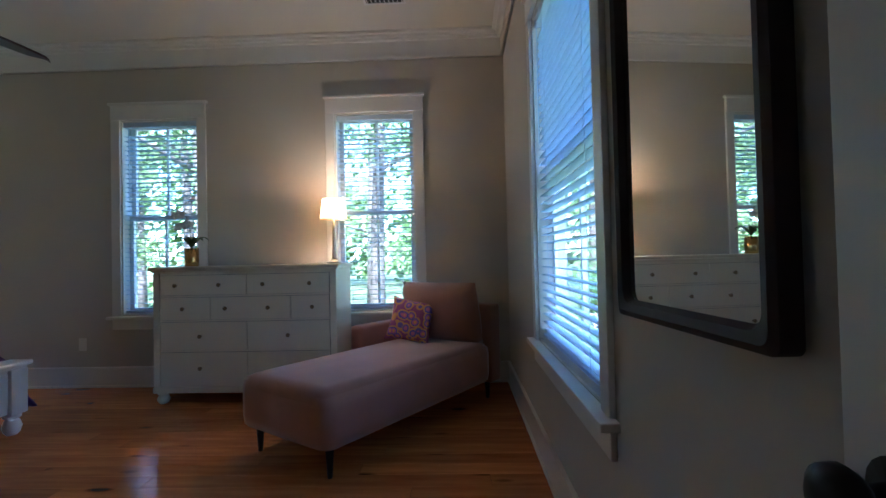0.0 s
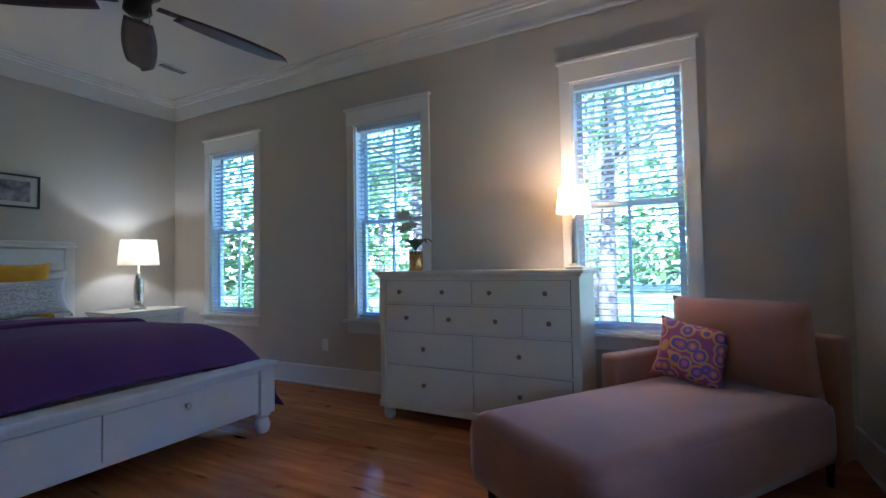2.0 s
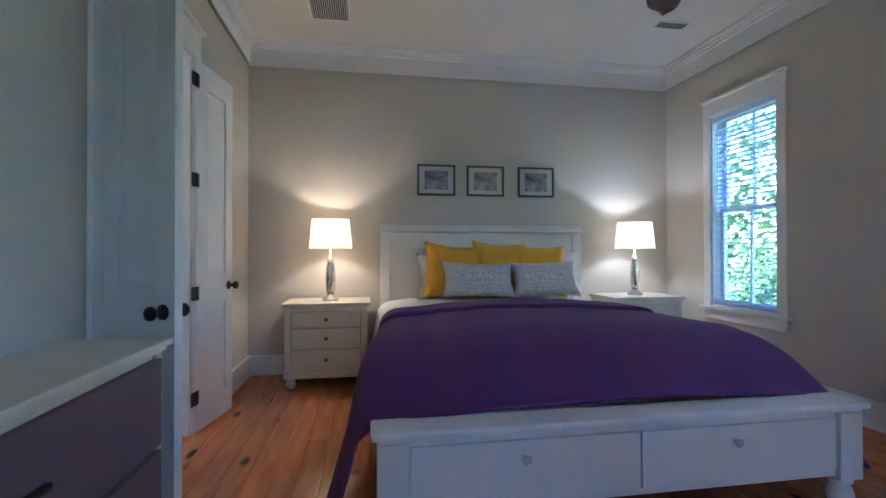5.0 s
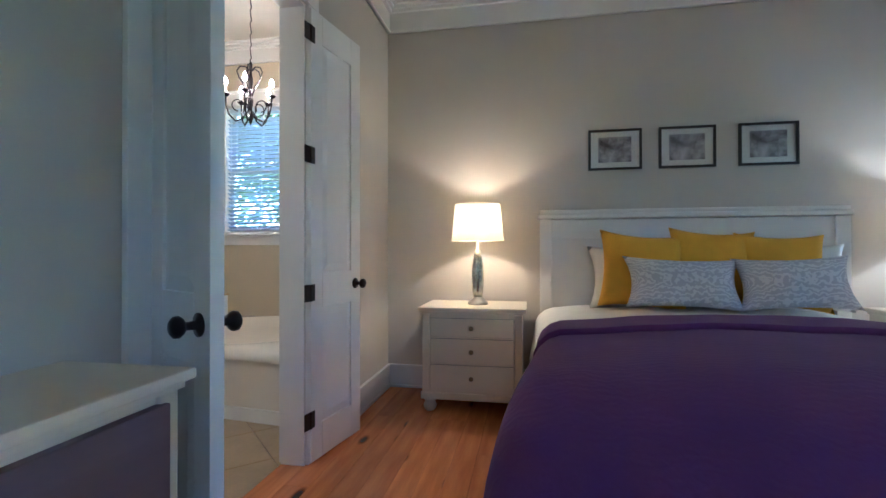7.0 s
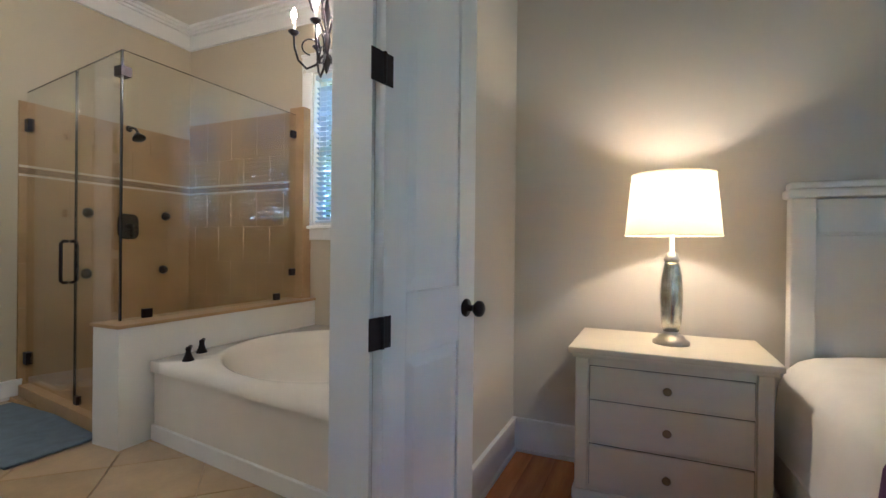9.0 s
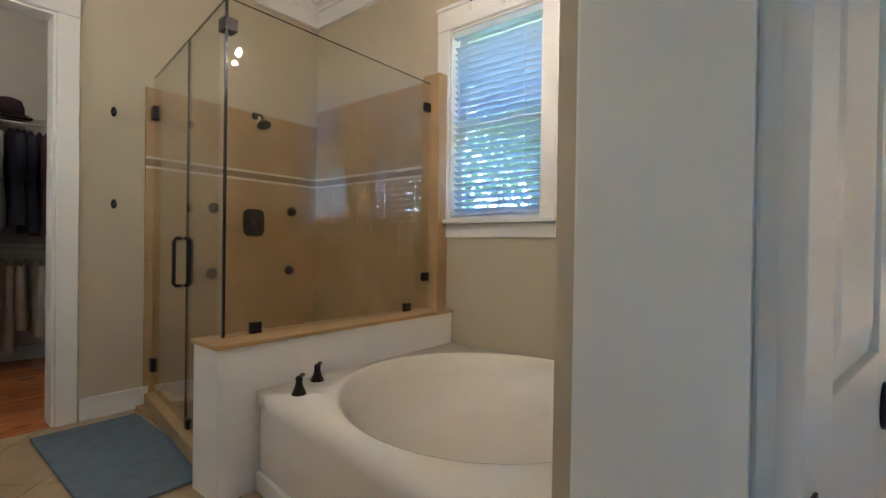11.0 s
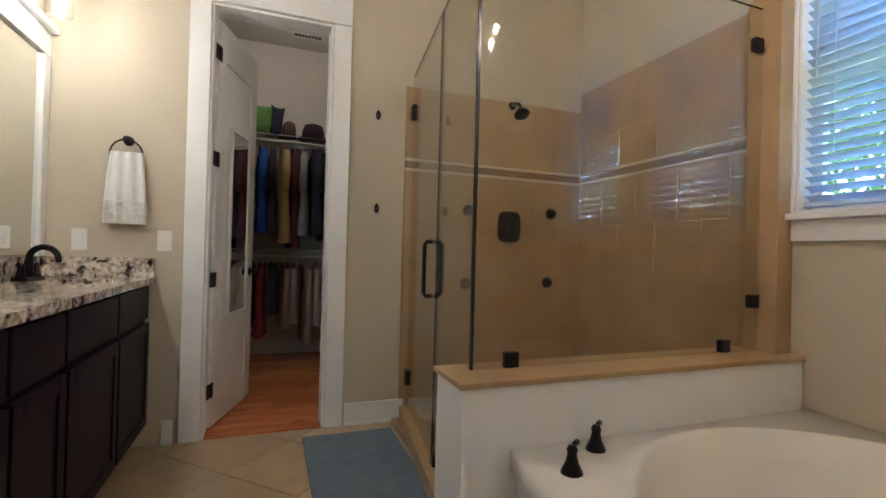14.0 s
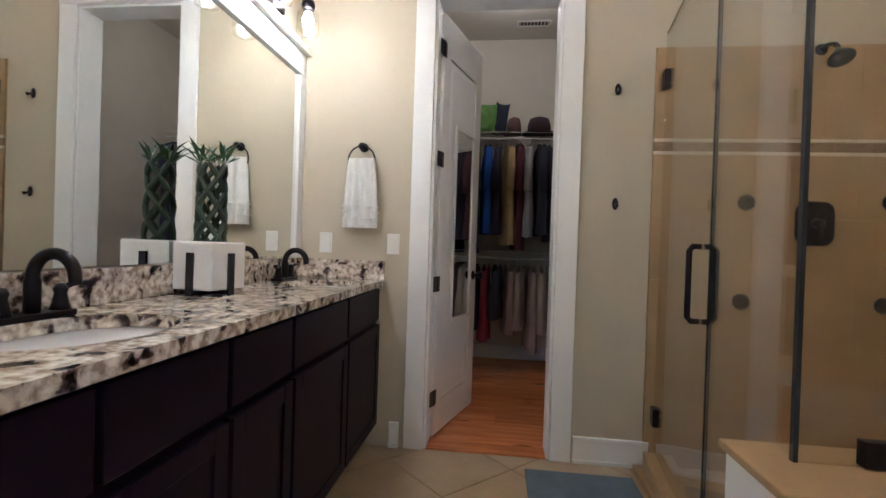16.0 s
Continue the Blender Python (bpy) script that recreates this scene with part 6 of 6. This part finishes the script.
tagged(part("floor_landing", B(-0.58, 0.6, -1.48, S - 0.001, -0.05, -0.002), PINE), "pine landing floor", "floor", kind="structure")


def lay_planks(parent, x0, x1, y0, y1, width, seed):
    rs = random.Random(seed)
    cache = {}
    y = y0
    while y < y1 - 0.01:
        w = min(width, y1 - y)
        x = x0
        end = rs.choice((0.7, 1.2, 1.7, 2.2))
        while x < x1 - 0.01:
            l = round(min(end, x1 - x), 3)
            key = (l, round(w, 4))
            m = pose(x, y, -0.012)
            if key in cache:
                again("plank", cache[key], parent, m)
            else:
                bm = bmesh.new()
                g = 0.0007
                pts = ((g, g), (l - g, g), (l - g, w - g), (g, w - g))
                lo = [bm.verts.new((a, b, 0)) for a, b in pts]
                mid = [bm.verts.new((a, b, 0.0108)) for a, b in pts]
                e = 0.0014
                hi = [bm.verts.new((a, b, 0.012)) for a, b in ((g + e, g + e), (l - g - e, g + e), (l - g - e, w - g - e), (g + e, w - g - e))]
                for A, C in ((lo, mid), (mid, hi)):
                    for i in range(4):
                        bm.faces.new((A[i], A[(i + 1) % 4], C[(i + 1) % 4], C[i]))
                bm.faces.new(hi)
                cache[key] = part("plank", bm, PINE, parent, m=m)
            x += l
            end = rs.choice((1.4, 1.8, 2.2, 2.6))
        y += width


lay_planks(fl, W, E, S, N, 0.127, 5)
lay_planks(cf, CLX0, CLX1, CLY, BS - 0.142, 0.127, 8)

bf = tagged(part("floor_bath", B(BW, BE, BS, BN, -0.05, -0.011), GROUT), "tan travertine tile floor laid diagonally", "floor", kind="structure")


def clip_poly(poly, x0, x1, y0, y1):
    for axis, lim, sgn in ((0, x0, 1), (0, x1, -1), (1, y0, 1), (1, y1, -1)):
        out = []
        for p, q in zip(poly, poly[1:] + poly[:1]):
            dp, dq = sgn * (p[axis] - lim), sgn * (q[axis] - lim)
            if dp >= 0:
                out.append(p)
            if dp * dq < 0:
                k = dp / (dp - dq)
                out.append((p[0] + k * (q[0] - p[0]), p[1] + k * (q[1] - p[1])))
        poly = out
        if len(poly) < 3:
            return []
    return poly


def slab(poly, z0, z1):
    bm = bmesh.new()
    cx, cy = sum(p[0] for p in poly) / len(poly), sum(p[1] for p in poly) / len(poly)
    lo = [bm.verts.new((*p, z0)) for p in poly]
    mid = [bm.verts.new((*p, z1 - 0.002)) for p in poly]
    hi = [bm.verts.new((p[0] + (cx - p[0]) * 0.012, p[1] + (cy - p[1]) * 0.012, z1)) for p in poly]
    for A, C in ((lo, mid), (mid, hi)):
        for i in range(len(poly)):
            bm.faces.new((A[i], A[(i + 1) % len(poly)], C[(i + 1) % len(poly)], C[i]))
    bm.faces.new(hi)
    return bm


TS = 0.457
for i in range(-9, 10):
    for j in range(-9, 10):
        c = Vector((-4.162, -2.89)) + Vector((math.cos(math.pi / 4), math.sin(math.pi / 4))) * TS * (i + 0.5) + Vector((-math.sin(math.pi / 4), math.cos(math.pi / 4))) * TS * (j + 0.5)
        hd = (TS - 0.005) / math.sqrt(2)
        poly = clip_poly([(c.x + hd, c.y), (c.x, c.y + hd), (c.x - hd, c.y), (c.x, c.y - hd)], -5.10, BE - 0.01, BS + 0.005, BN - 0.002)
        if len(poly) >= 3:
            part("tile", slab(poly, -0.011, 0.0), TILE, bf)

# ---- shower tiles ----
ts = thing("shower_tiling", pose(0, 0, 0), "tan travertine wall tiles with a mosaic band in the shower", "wall tiles", kind="structure")
part("grout_bed", B(BW + 0.001, -5.172, BS + 0.001, BS + 0.013, 0, 2.22), GROUT, ts)
part("grout_bed", B(BW + 0.001, BW + 0.013, BS + 0.0135, -1.94, 0, 2.358), GROUT, ts)
courses = [(z, z + 0.33) for z in (0.0, 0.335, 0.67, 1.005)] + [(1.34, 1.655)] + [(1.745, 1.98), (1.985, 2.22)]


def tile_at(x0, x1, y0, y1, z0, z1):
    part("tile", B(x0, x1, y0, y1, z0, z1, bevel=0.0015), STONE, ts)


for r_, (z0, z1) in enumerate(courses):
    x, first = -5.172, True
    while x > BW + 0.02:
        w = 0.165 if (first and r_ % 2) else 0.33
        first = False
        tile_at(max(BW + 0.017, x - w + 0.004), x, BS + 0.006, BS + 0.015, z0, z1)
        x -= w
    y, first = -1.94, True
    while y > BS + 0.03:
        w = 0.165 if (first and r_ % 2 == 0) else 0.33
        first = False
        tile_at(BW + 0.006, BW + 0.015, max(BS + 0.017, y - w + 0.004), y, z0, z1 if z1 < 2.2 else 2.36)
        y -= w
for z0, z1, mt_ in ((1.659, 1.675, LINER), (1.679, 1.722, BAND), (1.726, 1.742, LINER)):
    d = 0.019 if mt_ is LINER else 0.015
    part("band_strip", B(BW + 0.02, -5.172, BS + 0.006, BS + d, z0, z1, bevel=0.002), mt_, ts)
    part("band_strip", B(BW + 0.006, BW + d, BS + 0.02, -1.94, z0, z1, bevel=0.002), mt_, ts)
part("jamb_strip", B(BW + 0.002, -6.474, -1.955, -1.80, PZ + 0.001, 2.36, bevel=0.004), STONE, ts, "tan stone jamb strip beside the glass")
tagged(part("shower_floor", B(BW + 0.001, -5.12, BS + 0.002, PY0 - 0.001, -0.01, 0.02), STONE), "tan tiled shower floor", "shower floor", kind="structure")
